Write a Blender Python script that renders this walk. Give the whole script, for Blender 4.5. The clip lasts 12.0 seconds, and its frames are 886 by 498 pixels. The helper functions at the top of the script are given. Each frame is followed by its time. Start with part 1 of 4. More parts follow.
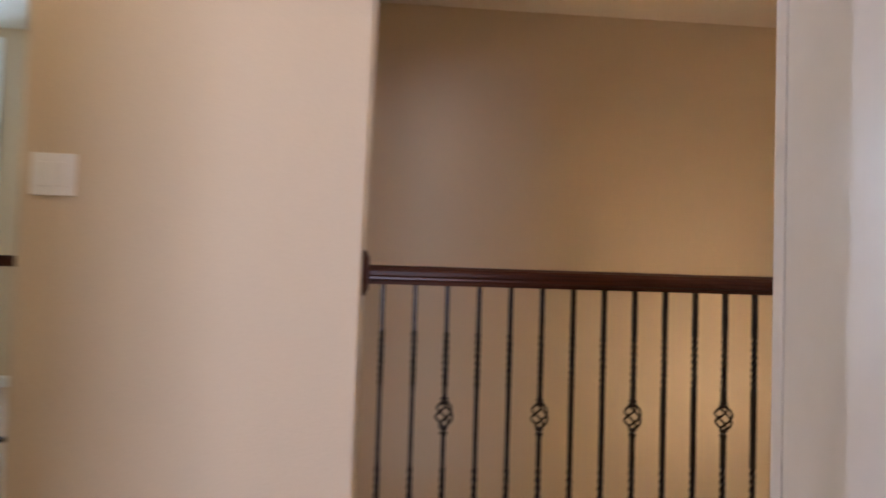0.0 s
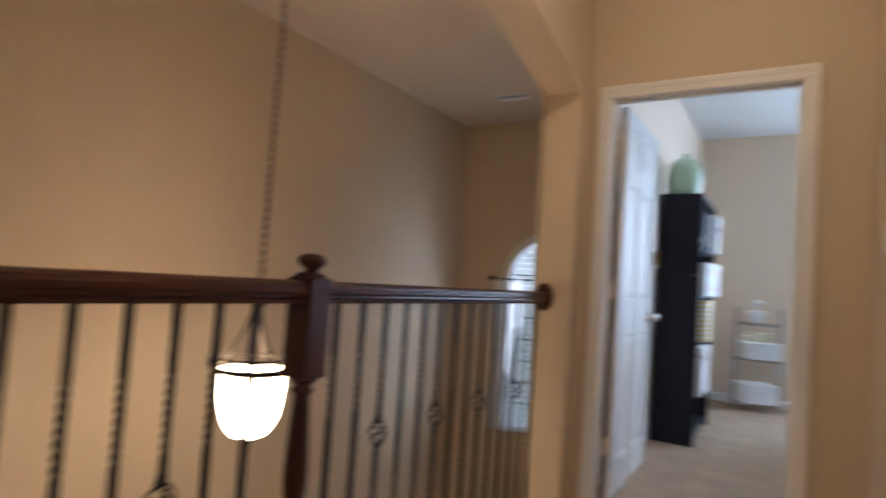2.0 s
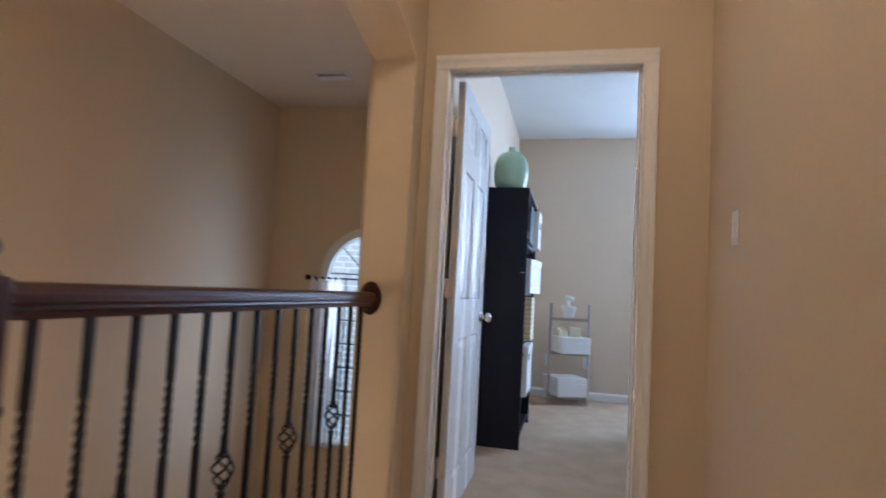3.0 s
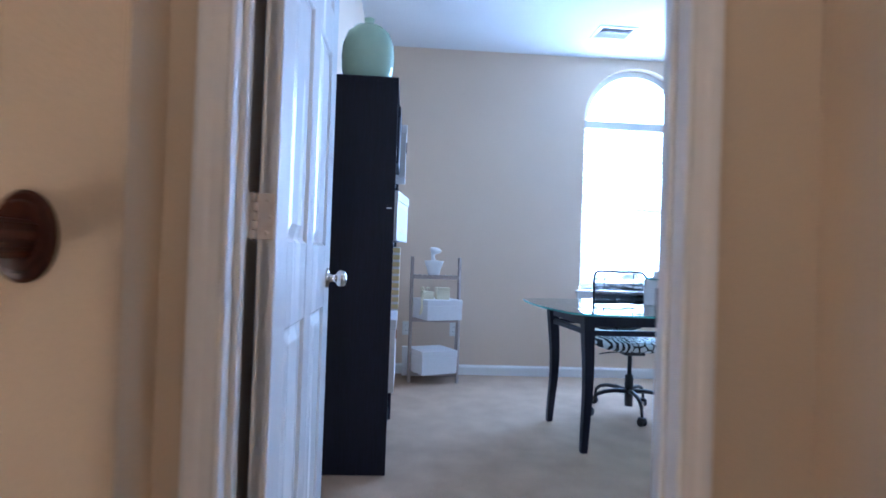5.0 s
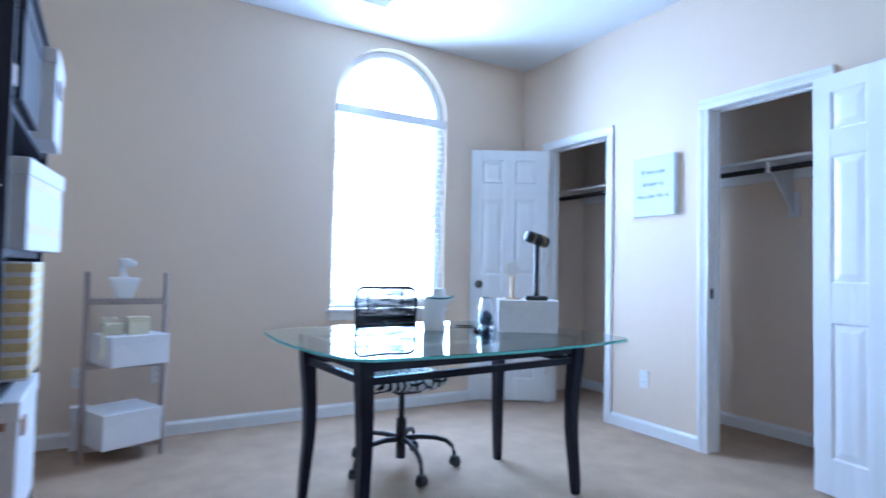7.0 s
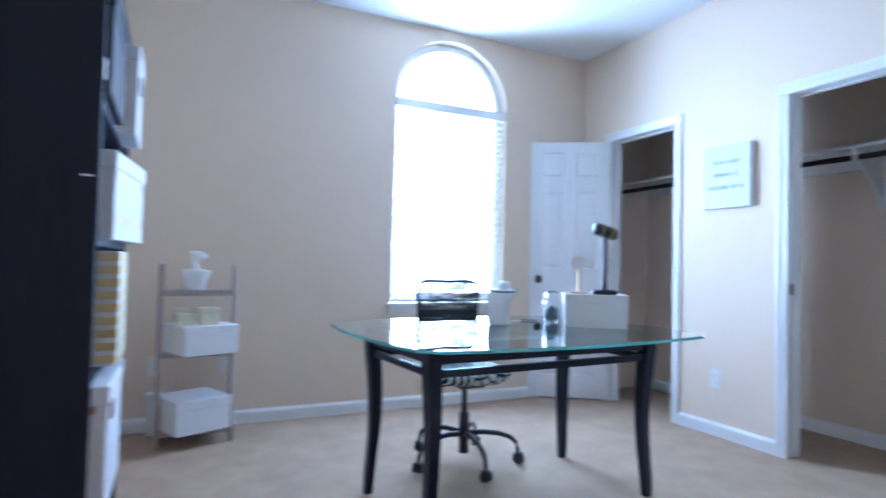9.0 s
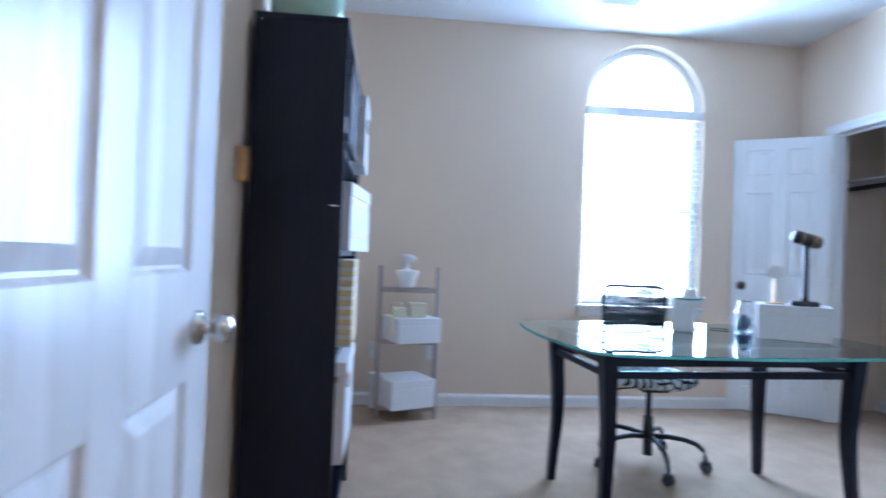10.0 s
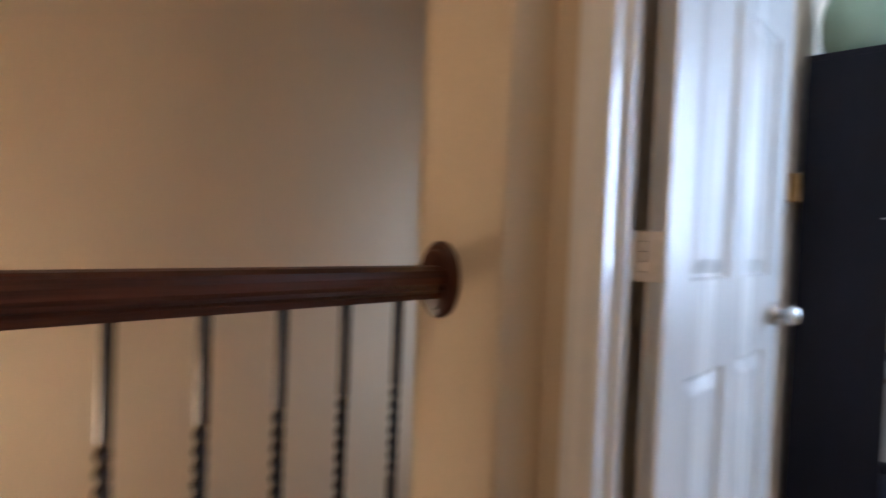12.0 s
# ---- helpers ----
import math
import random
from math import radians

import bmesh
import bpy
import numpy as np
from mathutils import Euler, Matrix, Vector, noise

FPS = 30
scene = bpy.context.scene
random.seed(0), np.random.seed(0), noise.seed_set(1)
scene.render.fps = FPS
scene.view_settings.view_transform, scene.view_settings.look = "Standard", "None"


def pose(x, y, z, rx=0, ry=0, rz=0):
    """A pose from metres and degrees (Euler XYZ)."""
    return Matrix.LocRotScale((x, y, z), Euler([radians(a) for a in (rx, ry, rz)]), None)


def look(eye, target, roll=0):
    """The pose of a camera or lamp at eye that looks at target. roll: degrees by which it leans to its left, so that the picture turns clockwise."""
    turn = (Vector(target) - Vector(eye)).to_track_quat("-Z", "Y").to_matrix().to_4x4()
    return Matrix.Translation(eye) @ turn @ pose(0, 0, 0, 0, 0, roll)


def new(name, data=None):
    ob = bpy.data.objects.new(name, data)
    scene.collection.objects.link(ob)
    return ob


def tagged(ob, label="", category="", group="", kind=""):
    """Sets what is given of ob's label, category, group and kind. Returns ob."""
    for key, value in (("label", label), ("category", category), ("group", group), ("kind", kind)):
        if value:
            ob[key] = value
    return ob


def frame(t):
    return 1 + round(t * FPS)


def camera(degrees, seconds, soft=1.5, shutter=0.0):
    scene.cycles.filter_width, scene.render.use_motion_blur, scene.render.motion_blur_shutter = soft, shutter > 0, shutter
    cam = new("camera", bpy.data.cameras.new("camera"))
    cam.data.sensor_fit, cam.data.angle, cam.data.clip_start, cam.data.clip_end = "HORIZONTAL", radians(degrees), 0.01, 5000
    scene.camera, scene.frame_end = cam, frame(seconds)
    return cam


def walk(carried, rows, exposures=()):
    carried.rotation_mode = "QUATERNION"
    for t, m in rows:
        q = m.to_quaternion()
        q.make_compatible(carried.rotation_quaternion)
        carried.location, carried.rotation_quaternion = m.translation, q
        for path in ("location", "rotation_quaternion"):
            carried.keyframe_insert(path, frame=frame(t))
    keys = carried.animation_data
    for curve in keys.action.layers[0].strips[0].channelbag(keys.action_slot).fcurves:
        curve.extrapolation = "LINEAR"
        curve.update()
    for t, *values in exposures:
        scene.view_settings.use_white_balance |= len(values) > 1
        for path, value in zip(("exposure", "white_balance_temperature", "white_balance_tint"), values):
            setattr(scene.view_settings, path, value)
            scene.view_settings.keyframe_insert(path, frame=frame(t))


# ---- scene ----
cam = camera(75.9, 12.0, soft=1.6, shutter=0.75)
PATH = [
    (0, (-3.169, -1.739, 1.03), (-3.025, 0.255, 1.088), 1.8),
    (0.5, (-3.063, -1.489, 1.049), (-2.68, 0.474, 1.069), 2.1),
    (1, (-2.934, -1.284, 1.04), (-2.259, 0.598, 1.067), 2.5),
    (1.5, (-2.873, -1.127, 1.017), (-1.657, 0.46, 1.08), 3.5),
    (2, (-2.847, -1.042, 1.052), (-1.14, -0.004, 1.159), 4.0),
    (2.5, (-2.703, -0.954, 1.066), (-0.827, -0.276, 1.203), 3.6),
    (3, (-2.397, -0.823, 1.048), (-0.453, -0.376, 1.194), 3.2),
    (3.5, (-2.111, -0.686, 0.96), (-0.123, -0.489, 1.037), 3.4),
    (3.7, (-1.99, -0.645, 0.972), (0.008, -0.577, 1.009), 3.0),
    (5.3, (-0.803, -0.568, 0.992), (1.193, -0.701, 1.02), 2.0),
    (5.5, (-0.677, -0.595, 0.996), (1.318, -0.733, 1.022), 2.0),
    (6, (-0.414, -0.631, 1.033), (1.524, -1.124, 1.084), 2.1),
    (6.5, (-0.150, -0.671, 1.031), (1.695, -1.433, 1.1), 1.6),
    (7, (-0.037, -0.71, 1.033), (1.683, -1.728, 1.109), 1.2),
    (7.2, (-0.004, -0.735, 1.049), (1.684, -1.805, 1.123), 1.1),
    (8.0, (0.060, -0.722, 1.039), (1.695, -1.868, 1.110), 1.2),
    (8.8, (0.047, -0.693, 1.021), (1.795, -1.663, 1.084), 1.3),
    (9, (0.027, -0.668, 1.014), (1.83, -1.531, 1.074), 1.4),
    (9.5, (-0.083, -0.655, 1.026), (1.842, -1.197, 1.069), 1.8),
    (10, (-0.244, -0.657, 1.056), (1.747, -0.854, 1.084), 2.2),
    (10.5, (-0.429, -0.638, 1.083), (1.568, -0.521, 1.1), 2.2),
    (11, (-0.612, -0.662, 1.094), (1.337, -0.216, 1.094), 2.6),
    (11.5, (-0.776, -0.716, 1.078), (0.984, 0.232, 1.065), 2.1),
    (12, (-0.877, -0.704, 1.079), (0.586, 0.66, 1.033), 2.5),
]
walk(cam, [(t, look(e, g, r)) for t, e, g, r in PATH],
     exposures=[(0.0, 0.12, 5680, 11), (1.0, 0.22, 5560, 11), (2.5, 0.2, 5180, 11), (3.7, 0.22, 4850, 12), (5.5, 0.24, 4350, 14), (7.0, 0.24, 4580, 13),
                (9.5, 0.28, 4680, 13), (11.0, 0.22, 4930, 13), (12.0, 0.25, 5250, 12)])

# ---------------------------------------------------------------- light
SUN_EL, SUN_ROT = radians(48), radians(200)
world = bpy.data.worlds.new("sky")
scene.world = world
world.use_nodes = True
wn = world.node_tree
sky = wn.nodes.new("ShaderNodeTexSky")
sky.sky_type, sky.sun_disc, sky.sun_elevation, sky.sun_rotation = "NISHITA", False, SUN_EL, SUN_ROT
wn.nodes["Background"].inputs["Strength"].default_value = 0.15
wn.links.new(sky.outputs[0], wn.nodes["Background"].inputs["Color"])
sun = new("sun", bpy.data.lights.new("sun", "SUN"))
sun.data.energy, sun.data.angle, sun.data.color = 3.0, radians(0.5), (1, 0.95, 0.88)
sun.matrix_world = pose(0, 0, 12, 42, 0, -20)


def area(name, m, w, h, watts, color):
    lamp = new(name, bpy.data.lights.new(name, "AREA"))
    lamp.data.shape, lamp.data.size, lamp.data.size_y = "RECTANGLE", w, h
    lamp.data.energy, lamp.data.color = watts, color
    lamp.matrix_world = m
    return lamp


# daylight through the window openings
area("study_daylight", look((3.74, -2.53, 1.65), (0.0, -1.3, 1.5)), 0.86, 1.7, 70, (0.68, 0.82, 1.0))
area("bedroom_daylight", look((-3.2, -5.25, 1.5), (-3.2, 0, 1.5)), 1.4, 1.3, 132, (0.85, 0.83, 1.0))
area("foyer_daylight", look((2.80, 1.10, 0.5), (-2, 1.2, 0.8)), 0.86, 1.6, 7.5, (0.92, 0.94, 1.0))

# ---------------------------------------------------------------- materials
WARM = (1.0, 0.62, 0.30)


def material(name, color, rough=0.5, metal=0.0, vary=0.06, grain=60, stain=2.5, bump=0.05, stretch=(1, 1, 1), dark=None):
    """Paint, cloth, wood or metal: base colour with stains and grain at two scales, and a fine relief."""
    m = bpy.data.materials.new(name)
    m.use_nodes = True
    nt = m.node_tree
    N, L = nt.nodes, nt.links
    b = N["Principled BSDF"]
    b.inputs["Roughness"].default_value, b.inputs["Metallic"].default_value = rough, metal
    co = N.new("ShaderNodeTexCoord")
    mp = N.new("ShaderNodeMapping")
    mp.inputs["Scale"].default_value = stretch
    L.new(co.outputs["Object"], mp.inputs["Vector"])
    fine, big = N.new("ShaderNodeTexNoise"), N.new("ShaderNodeTexNoise")
    for n, s, d in ((fine, grain, 6), (big, stain, 4)):
        n.inputs["Scale"].default_value, n.inputs["Detail"].default_value = s, d
        L.new(mp.outputs[0], n.inputs["Vector"])
    mix = N.new("ShaderNodeMath")
    mix.operation = "MULTIPLY_ADD"
    mix.inputs[1].default_value = 0.5
    L.new(fine.outputs["Fac"], mix.inputs[0])
    half = N.new("ShaderNodeMath")
    half.operation = "MULTIPLY"
    half.inputs[1].default_value = 0.5
    L.new(big.outputs["Fac"], half.inputs[0])
    L.new(half.outputs[0], mix.inputs[2])
    ramp = N.new("ShaderNodeValToRGB")
    lo = dark or tuple(max(0.0, c * (1 - vary * 1.6)) for c in color)
    hi = color if dark else tuple(min(1.0, c * (1 + vary)) for c in color)
    ramp.color_ramp.elements[0].position, ramp.color_ramp.elements[1].position = 0.33, 0.67
    ramp.color_ramp.elements[0].color, ramp.color_ramp.elements[1].color = (*lo, 1), (*hi, 1)
    L.new(mix.outputs[0], ramp.inputs[0])
    L.new(ramp.outputs[0], b.inputs["Base Color"])
    rr = N.new("ShaderNodeMapRange")
    rr.inputs["To Min"].default_value, rr.inputs["To Max"].default_value = max(0.02, rough - 0.06), min(1.0, rough + 0.06)
    L.new(big.outputs["Fac"], rr.inputs[0])
    L.new(rr.outputs[0], b.inputs["Roughness"])
    if bump:
        bp = N.new("ShaderNodeBump")
        bp.inputs["Strength"].default_value, bp.inputs["Distance"].default_value = bump, 0.004
        L.new(fine.outputs["Fac"], bp.inputs["Height"])
        L.new(bp.outputs[0], b.inputs["Normal"])
    return m


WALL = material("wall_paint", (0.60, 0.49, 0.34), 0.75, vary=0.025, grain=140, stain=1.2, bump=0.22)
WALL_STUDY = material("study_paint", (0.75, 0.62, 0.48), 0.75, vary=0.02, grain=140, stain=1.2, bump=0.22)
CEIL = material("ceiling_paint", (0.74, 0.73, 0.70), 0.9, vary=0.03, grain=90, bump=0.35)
# foyer ceiling: the warm lamplight on it is put into the tan colour
CEIL_FOY_WARM = material("foyer_ceiling_warm_lit", (0.62, 0.53, 0.41), 0.9, vary=0.03, grain=90, bump=0.35)
TRIM = material("trim_paint", (0.80, 0.79, 0.77), 0.22, vary=0.02, grain=50, bump=0.03)
DOORP = material("door_paint", (0.80, 0.80, 0.80), 0.26, vary=0.015, grain=55, bump=0.10, stretch=(2.6, 2.6, 0.16))
CARPET = material("carpet_pile", (0.455, 0.332, 0.222), 0.95, vary=0.13, grain=150, stain=5.5, bump=0.9)
TILE = material("foyer_floor_stone", (0.42, 0.34, 0.25), 0.4, vary=0.1, grain=20)
MAHOG = material("dark_stained_wood", (0.085, 0.024, 0.011), 0.33, vary=0.4, grain=24, stain=7, bump=0.06, stretch=(0.16, 7, 7), dark=(0.014, 0.005, 0.003))
MAHOGV = material("dark_stained_wood_upright", (0.082, 0.023, 0.011), 0.34, vary=0.4, grain=22, stain=5, bump=0.05, stretch=(6, 6, 0.2), dark=(0.018, 0.006, 0.004))
for wood in (MAHOG, MAHOGV):
    wood.node_tree.nodes["Principled BSDF"].inputs["Specular IOR Level"].default_value = 0.28
IRON = material("wrought_iron", (0.022, 0.018, 0.016), 0.45, metal=0.7, vary=0.3, grain=80, bump=0.15)
# dark woods: the bluish haze of window glare is put into both base colours
BLACKWOOD = material("black_brown_foil_blue_glare", (0.008, 0.009, 0.021), 0.5, vary=0.3, grain=30, bump=0.04, stretch=(4, 4, 0.3))
DESKWOOD = material("espresso_lacquer_blue_glare", (0.008, 0.010, 0.026), 0.36, vary=0.3, grain=30, bump=0.03, stretch=(4, 4, 0.3))
for m_ in (BLACKWOOD, DESKWOOD):
    m_.node_tree.nodes["Principled BSDF"].inputs["Specular IOR Level"].default_value = 0.28
CHROME = material("satin_nickel", (0.62, 0.60, 0.58), 0.18, metal=1.0, vary=0.05, grain=40, bump=0.02)
BRONZE = material("dark_bronze", (0.10, 0.085, 0.075), 0.35, metal=0.9, vary=0.2, grain=40, bump=0.03)
HINGE = material("painted_hinge", (0.70, 0.63, 0.56), 0.4, vary=0.08, grain=60)
WHITE = material("white_card", (0.78, 0.77, 0.77), 0.55, vary=0.03, grain=60, bump=0.05)
PLASTIC = material("white_plastic", (0.80, 0.79, 0.76), 0.35, vary=0.02, grain=60, bump=0.0)
BLACKP = material("black_plastic", (0.014, 0.014, 0.017), 0.4, vary=0.2, grain=60, bump=0.05)
CERAMIC = material("white_ceramic", (0.82, 0.82, 0.82), 0.3, vary=0.02, grain=30, bump=0.02)
MINT = material("mint_glaze", (0.46, 0.62, 0.47), 0.16, vary=0.06, grain=12, stain=4, bump=0.03)
GREYWOOD = material("limed_wood", (0.40, 0.33, 0.29), 0.6, vary=0.18, grain=30, bump=0.1, stretch=(4, 4, 0.4))
CREAM = material("cream_card", (0.80, 0.75, 0.55), 0.6, vary=0.04, grain=50)
GOLD = material("gold_foil", (0.78, 0.66, 0.34), 0.42, metal=0.45, vary=0.15, grain=25, bump=0.1)
BRASS = material("aged_brass", (0.60, 0.42, 0.20), 0.32, metal=0.9, vary=0.15, grain=40)
PINK = material("pale_pink_print", (0.78, 0.66, 0.62), 0.55, vary=0.03)
TAN = material("tan_leatherette", (0.40, 0.22, 0.12), 0.5, vary=0.15)
PALEBLUE = material("pale_blue_canvas", (0.70, 0.75, 0.80), 0.8, vary=0.06, grain=200, stain=3, bump=0.2)
INK = material("dark_lettering", (0.05, 0.07, 0.09), 0.8, vary=0.1)
TEAL = material("turquoise_beads", (0.06, 0.34, 0.36), 0.3, vary=0.4, grain=60)
BEADS = material("blue_glass_pebbles", (0.30, 0.40, 0.48), 0.25, vary=0.6, grain=90, dark=(0.02, 0.05, 0.10))
SHEER = material("sheer_curtain_cloth", (0.86, 0.86, 0.86), 0.9, vary=0.03, grain=200, bump=0.2)
sb = SHEER.node_tree.nodes["Principled BSDF"]
sb.inputs["Transmission Weight"].default_value, sb.inputs["IOR"].default_value = 0.65, 1.05
BLIND = material("blind_slat", (0.82, 0.82, 0.80), 0.5, vary=0.02, grain=60, bump=0.02)
NET = material("black_net_cloth", (0.012, 0.014, 0.018), 0.7, vary=0.2, grain=120, bump=0.2)
nn = NET.node_tree
nco, nmap, nno, nra = (nn.nodes.new("ShaderNode" + k) for k in ("TexCoord", "Mapping", "TexNoise", "MapRange"))
nmap.inputs["Scale"].default_value = (1.0, 7.0, 34.0)
nno.inputs["Scale"].default_value, nno.inputs["Detail"].default_value = 1.3, 3.0
nra.inputs["From Min"].default_value, nra.inputs["From Max"].default_value = 0.40, 0.62
nra.inputs["To Min"].default_value, nra.inputs["To Max"].default_value = 0.28, 0.74
nn.links.new(nco.outputs["Object"], nmap.inputs["Vector"])
nn.links.new(nmap.outputs[0], nno.inputs["Vector"])
nn.links.new(nno.outputs["Fac"], nra.inputs[0])
nn.links.new(nra.outputs[0], nn.nodes["Principled BSDF"].inputs["Alpha"])
OAK = material("oak_frame", (0.45, 0.26, 0.09), 0.5, vary=0.2, grain=30)


def glass(name, tint, rough=0.0, ior=1.45):
    m = bpy.data.materials.new(name)
    m.use_nodes = True
    b = m.node_tree.nodes["Principled BSDF"]
    b.inputs["Base Color"].default_value = (*tint, 1)
    b.inputs["Transmission Weight"].default_value = 1.0
    b.inputs["Roughness"].default_value, b.inputs["IOR"].default_value = rough, ior
    return m


PANE = glass("window_glass", (0.97, 0.99, 1.0), 0.0, 1.1)
DESKGLASS = glass("green_edged_glass", (0.72, 0.93, 0.89), 0.0, 1.5)
# aqua colour stands in for light that glows in the desk glass's edge
EDGEGLOW = glass("aqua_edge_glow", (0.30, 0.86, 0.80), 0.25, 1.45)
EDGEGLOW.node_tree.nodes["Principled BSDF"].inputs["Transmission Weight"].default_value = 0.45
JARGLASS = glass("jar_glass", (0.95, 0.98, 1.0), 0.02, 1.4)


def emitter(name, color, power):
    m = bpy.data.materials.new(name)
    m.use_nodes = True
    b = m.node_tree.nodes["Principled BSDF"]
    b.inputs["Base Color"].default_value = (0.9, 0.85, 0.75, 1)
    b.inputs["Emission Color"].default_value = (*color, 1)
    b.inputs["Emission Strength"].default_value = power
    return m


LAMPGLASS = emitter("lit_alabaster_glass", (1.0, 0.67, 0.38), 26.0)
lt = LAMPGLASS.node_tree
lco, lse, lra = lt.nodes.new("ShaderNodeTexCoord"), lt.nodes.new("ShaderNodeSeparateXYZ"), lt.nodes.new("ShaderNodeMapRange")
lra.inputs["From Min"].default_value, lra.inputs["From Max"].default_value = 0.50, 0.63
lra.inputs["To Min"].default_value, lra.inputs["To Max"].default_value = 33.0, 2.0
lt.links.new(lco.outputs["Object"], lse.inputs[0])
lt.links.new(lse.outputs["Z"], lra.inputs[0])
lt.links.new(lra.outputs[0], lt.nodes["Principled BSDF"].inputs["Emission Strength"])
OUTSIDE = emitter("bright_outdoors", (0.72, 0.87, 1.0), 10.0)
CEILGLOW = emitter("lit_frosted_glass", (1.0, 0.71, 0.43), 38.0)


def animal_print():
    m = material("zebra_print_cloth", (0.75, 0.75, 0.75), 0.9, bump=0.3)
    nt = m.node_tree
    N, L = nt.nodes, nt.links
    co = N.new("ShaderNodeTexCoord")
    wave, vor = N.new("ShaderNodeTexWave"), N.new("ShaderNodeTexVoronoi")
    wave.inputs["Scale"].default_value, wave.inputs["Distortion"].default_value = 10.0, 5.0
    wave.bands_direction = "Y"
    vor.feature = "DISTANCE_TO_EDGE"
    vor.inputs["Scale"].default_value = 21
    vor.inputs["Randomness"].default_value = 0.55
    noise_ = N.new("ShaderNodeTexNoise")
    noise_.inputs["Scale"].default_value = 9
    half_ = N.new("ShaderNodeSeparateXYZ")
    sway = N.new("ShaderNodeMath")
    sway.operation, sway.inputs[1].default_value = "MULTIPLY_ADD", 0.12
    for n in (wave, vor, noise_):
        L.new(co.outputs["Object"], n.inputs["Vector"])
    gt, gv, gn = N.new("ShaderNodeMath"), N.new("ShaderNodeMath"), N.new("ShaderNodeMath")
    for g, v in ((gt, 0.5), (gv, 0.11), (gn, 0.115)):
        g.operation = "GREATER_THAN"
        g.inputs[1].default_value = v
    L.new(wave.outputs["Fac"], gt.inputs[0])
    L.new(vor.outputs["Distance"], gv.inputs[0])
    L.new(co.outputs["Object"], half_.inputs[0])
    L.new(noise_.outputs["Fac"], sway.inputs[0])
    L.new(half_.outputs["Y"], sway.inputs[2])
    L.new(sway.outputs[0], gn.inputs[0])
    pick, col = N.new("ShaderNodeMix"), N.new("ShaderNodeMix")
    L.new(gn.outputs[0], pick.inputs[0])
    L.new(gv.outputs[0], pick.inputs[2])
    L.new(gt.outputs[0], pick.inputs[3])
    col.data_type = "RGBA"
    col.inputs[6].default_value, col.inputs[7].default_value = (0.015, 0.015, 0.018, 1), (0.75, 0.75, 0.74, 1)
    L.new(pick.outputs[0], col.inputs[0])
    L.new(col.outputs[2], N["Principled BSDF"].inputs["Base Color"])
    return m


ZEBRA = animal_print()


# ---------------------------------------------------------------- building helpers
def mesh_from(bm, name, mat):
    me = bpy.data.meshes.new(name)
    bmesh.ops.recalc_face_normals(bm, faces=bm.faces)
    bm.to_mesh(me)
    bm.free()
    me.materials.append(mat)
    return me


def part(name, bm, mat, parent, label="", smooth=False, at=None):
    """One mesh object under a thing or a part. at: its pose in its parent."""
    ob = new(name, mesh_from(bm, name, mat))
    if smooth:
        for p in ob.data.polygons:
            p.use_smooth = True
    ob.parent = parent
    if at is not None:
        ob.matrix_basis = at
    return tagged(ob, label)


def share(name, me, parent, at):
    ob = new(name, me)
    ob.parent = parent
    ob.matrix_basis = at
    return ob


def thing(name, m, label, category, group="", kind=""):
    ob = new(name)
    ob.empty_display_size = 0.1
    ob.matrix_basis = m
    return tagged(ob, label, category, group, kind)


def single(name, bm, mat, label, category, m=None, kind="", group="", smooth=False):
    ob = new(name, mesh_from(bm, name, mat))
    if smooth:
        for p in ob.data.polygons:
            p.use_smooth = True
    if m is not None:
        ob.matrix_basis = m
    return tagged(ob, label, category, group, kind)


def box(bm, x0, x1, y0, y1, z0, z1, bevel=0.0, seg=1):
    r = bmesh.ops.create_cube(bm, size=1.0, matrix=Matrix.Translation(((x0 + x1) / 2, (y0 + y1) / 2, (z0 + z1) / 2))
                              @ Matrix.Diagonal((abs(x1 - x0), abs(y1 - y0), abs(z1 - z0), 1)))
    if bevel:
        edges = list({e for v in r["verts"] for e in v.link_edges})
        bmesh.ops.bevel(bm, geom=edges, offset=bevel, segments=seg, affect="EDGES", profile=0.5)
    return bm


def slab(x0, x1, y0, y1, z0, z1, bevel=0.0, seg=1):
    return box(bmesh.new(), x0, x1, y0, y1, z0, z1, bevel, seg)


def lathe(profile, steps=24, bm=None, cx=0.0, cy=0.0, hollow=False):
    """A turned body from (radius, height) pairs."""
    bm = bm or bmesh.new()
    rings = []
    for r, z in profile:
        if r < 1e-5:
            rings.append([bm.verts.new((cx, cy, z))])
        else:
            rings.append([bm.verts.new((cx + r * math.cos(2 * math.pi * i / steps), cy + r * math.sin(2 * math.pi * i / steps), z)) for i in range(steps)])
    for a, b in zip(rings, rings[1:]):
        for i in range(steps):
            j = (i + 1) % steps
            if len(a) == 1 and len(b) == 1:
                continue
            if len(a) == 1:
                bm.faces.new((a[0], b[j], b[i]))
            elif len(b) == 1:
                bm.faces.new((a[i], a[j], b[0]))
            else:
                bm.faces.new((a[i], a[j], b[j], b[i]))
    if hollow:
        for i in range(steps):
            j = (i + 1) % steps
            bm.faces.new((rings[-1][i], rings[-1][j], rings[0][j], rings[0][i]))
        return bm
    for ring, flip in ((rings[0], True), (rings[-1], False)):
        if len(ring) > 1:
            bm.faces.new(ring[::-1] if flip else ring)
    return bm


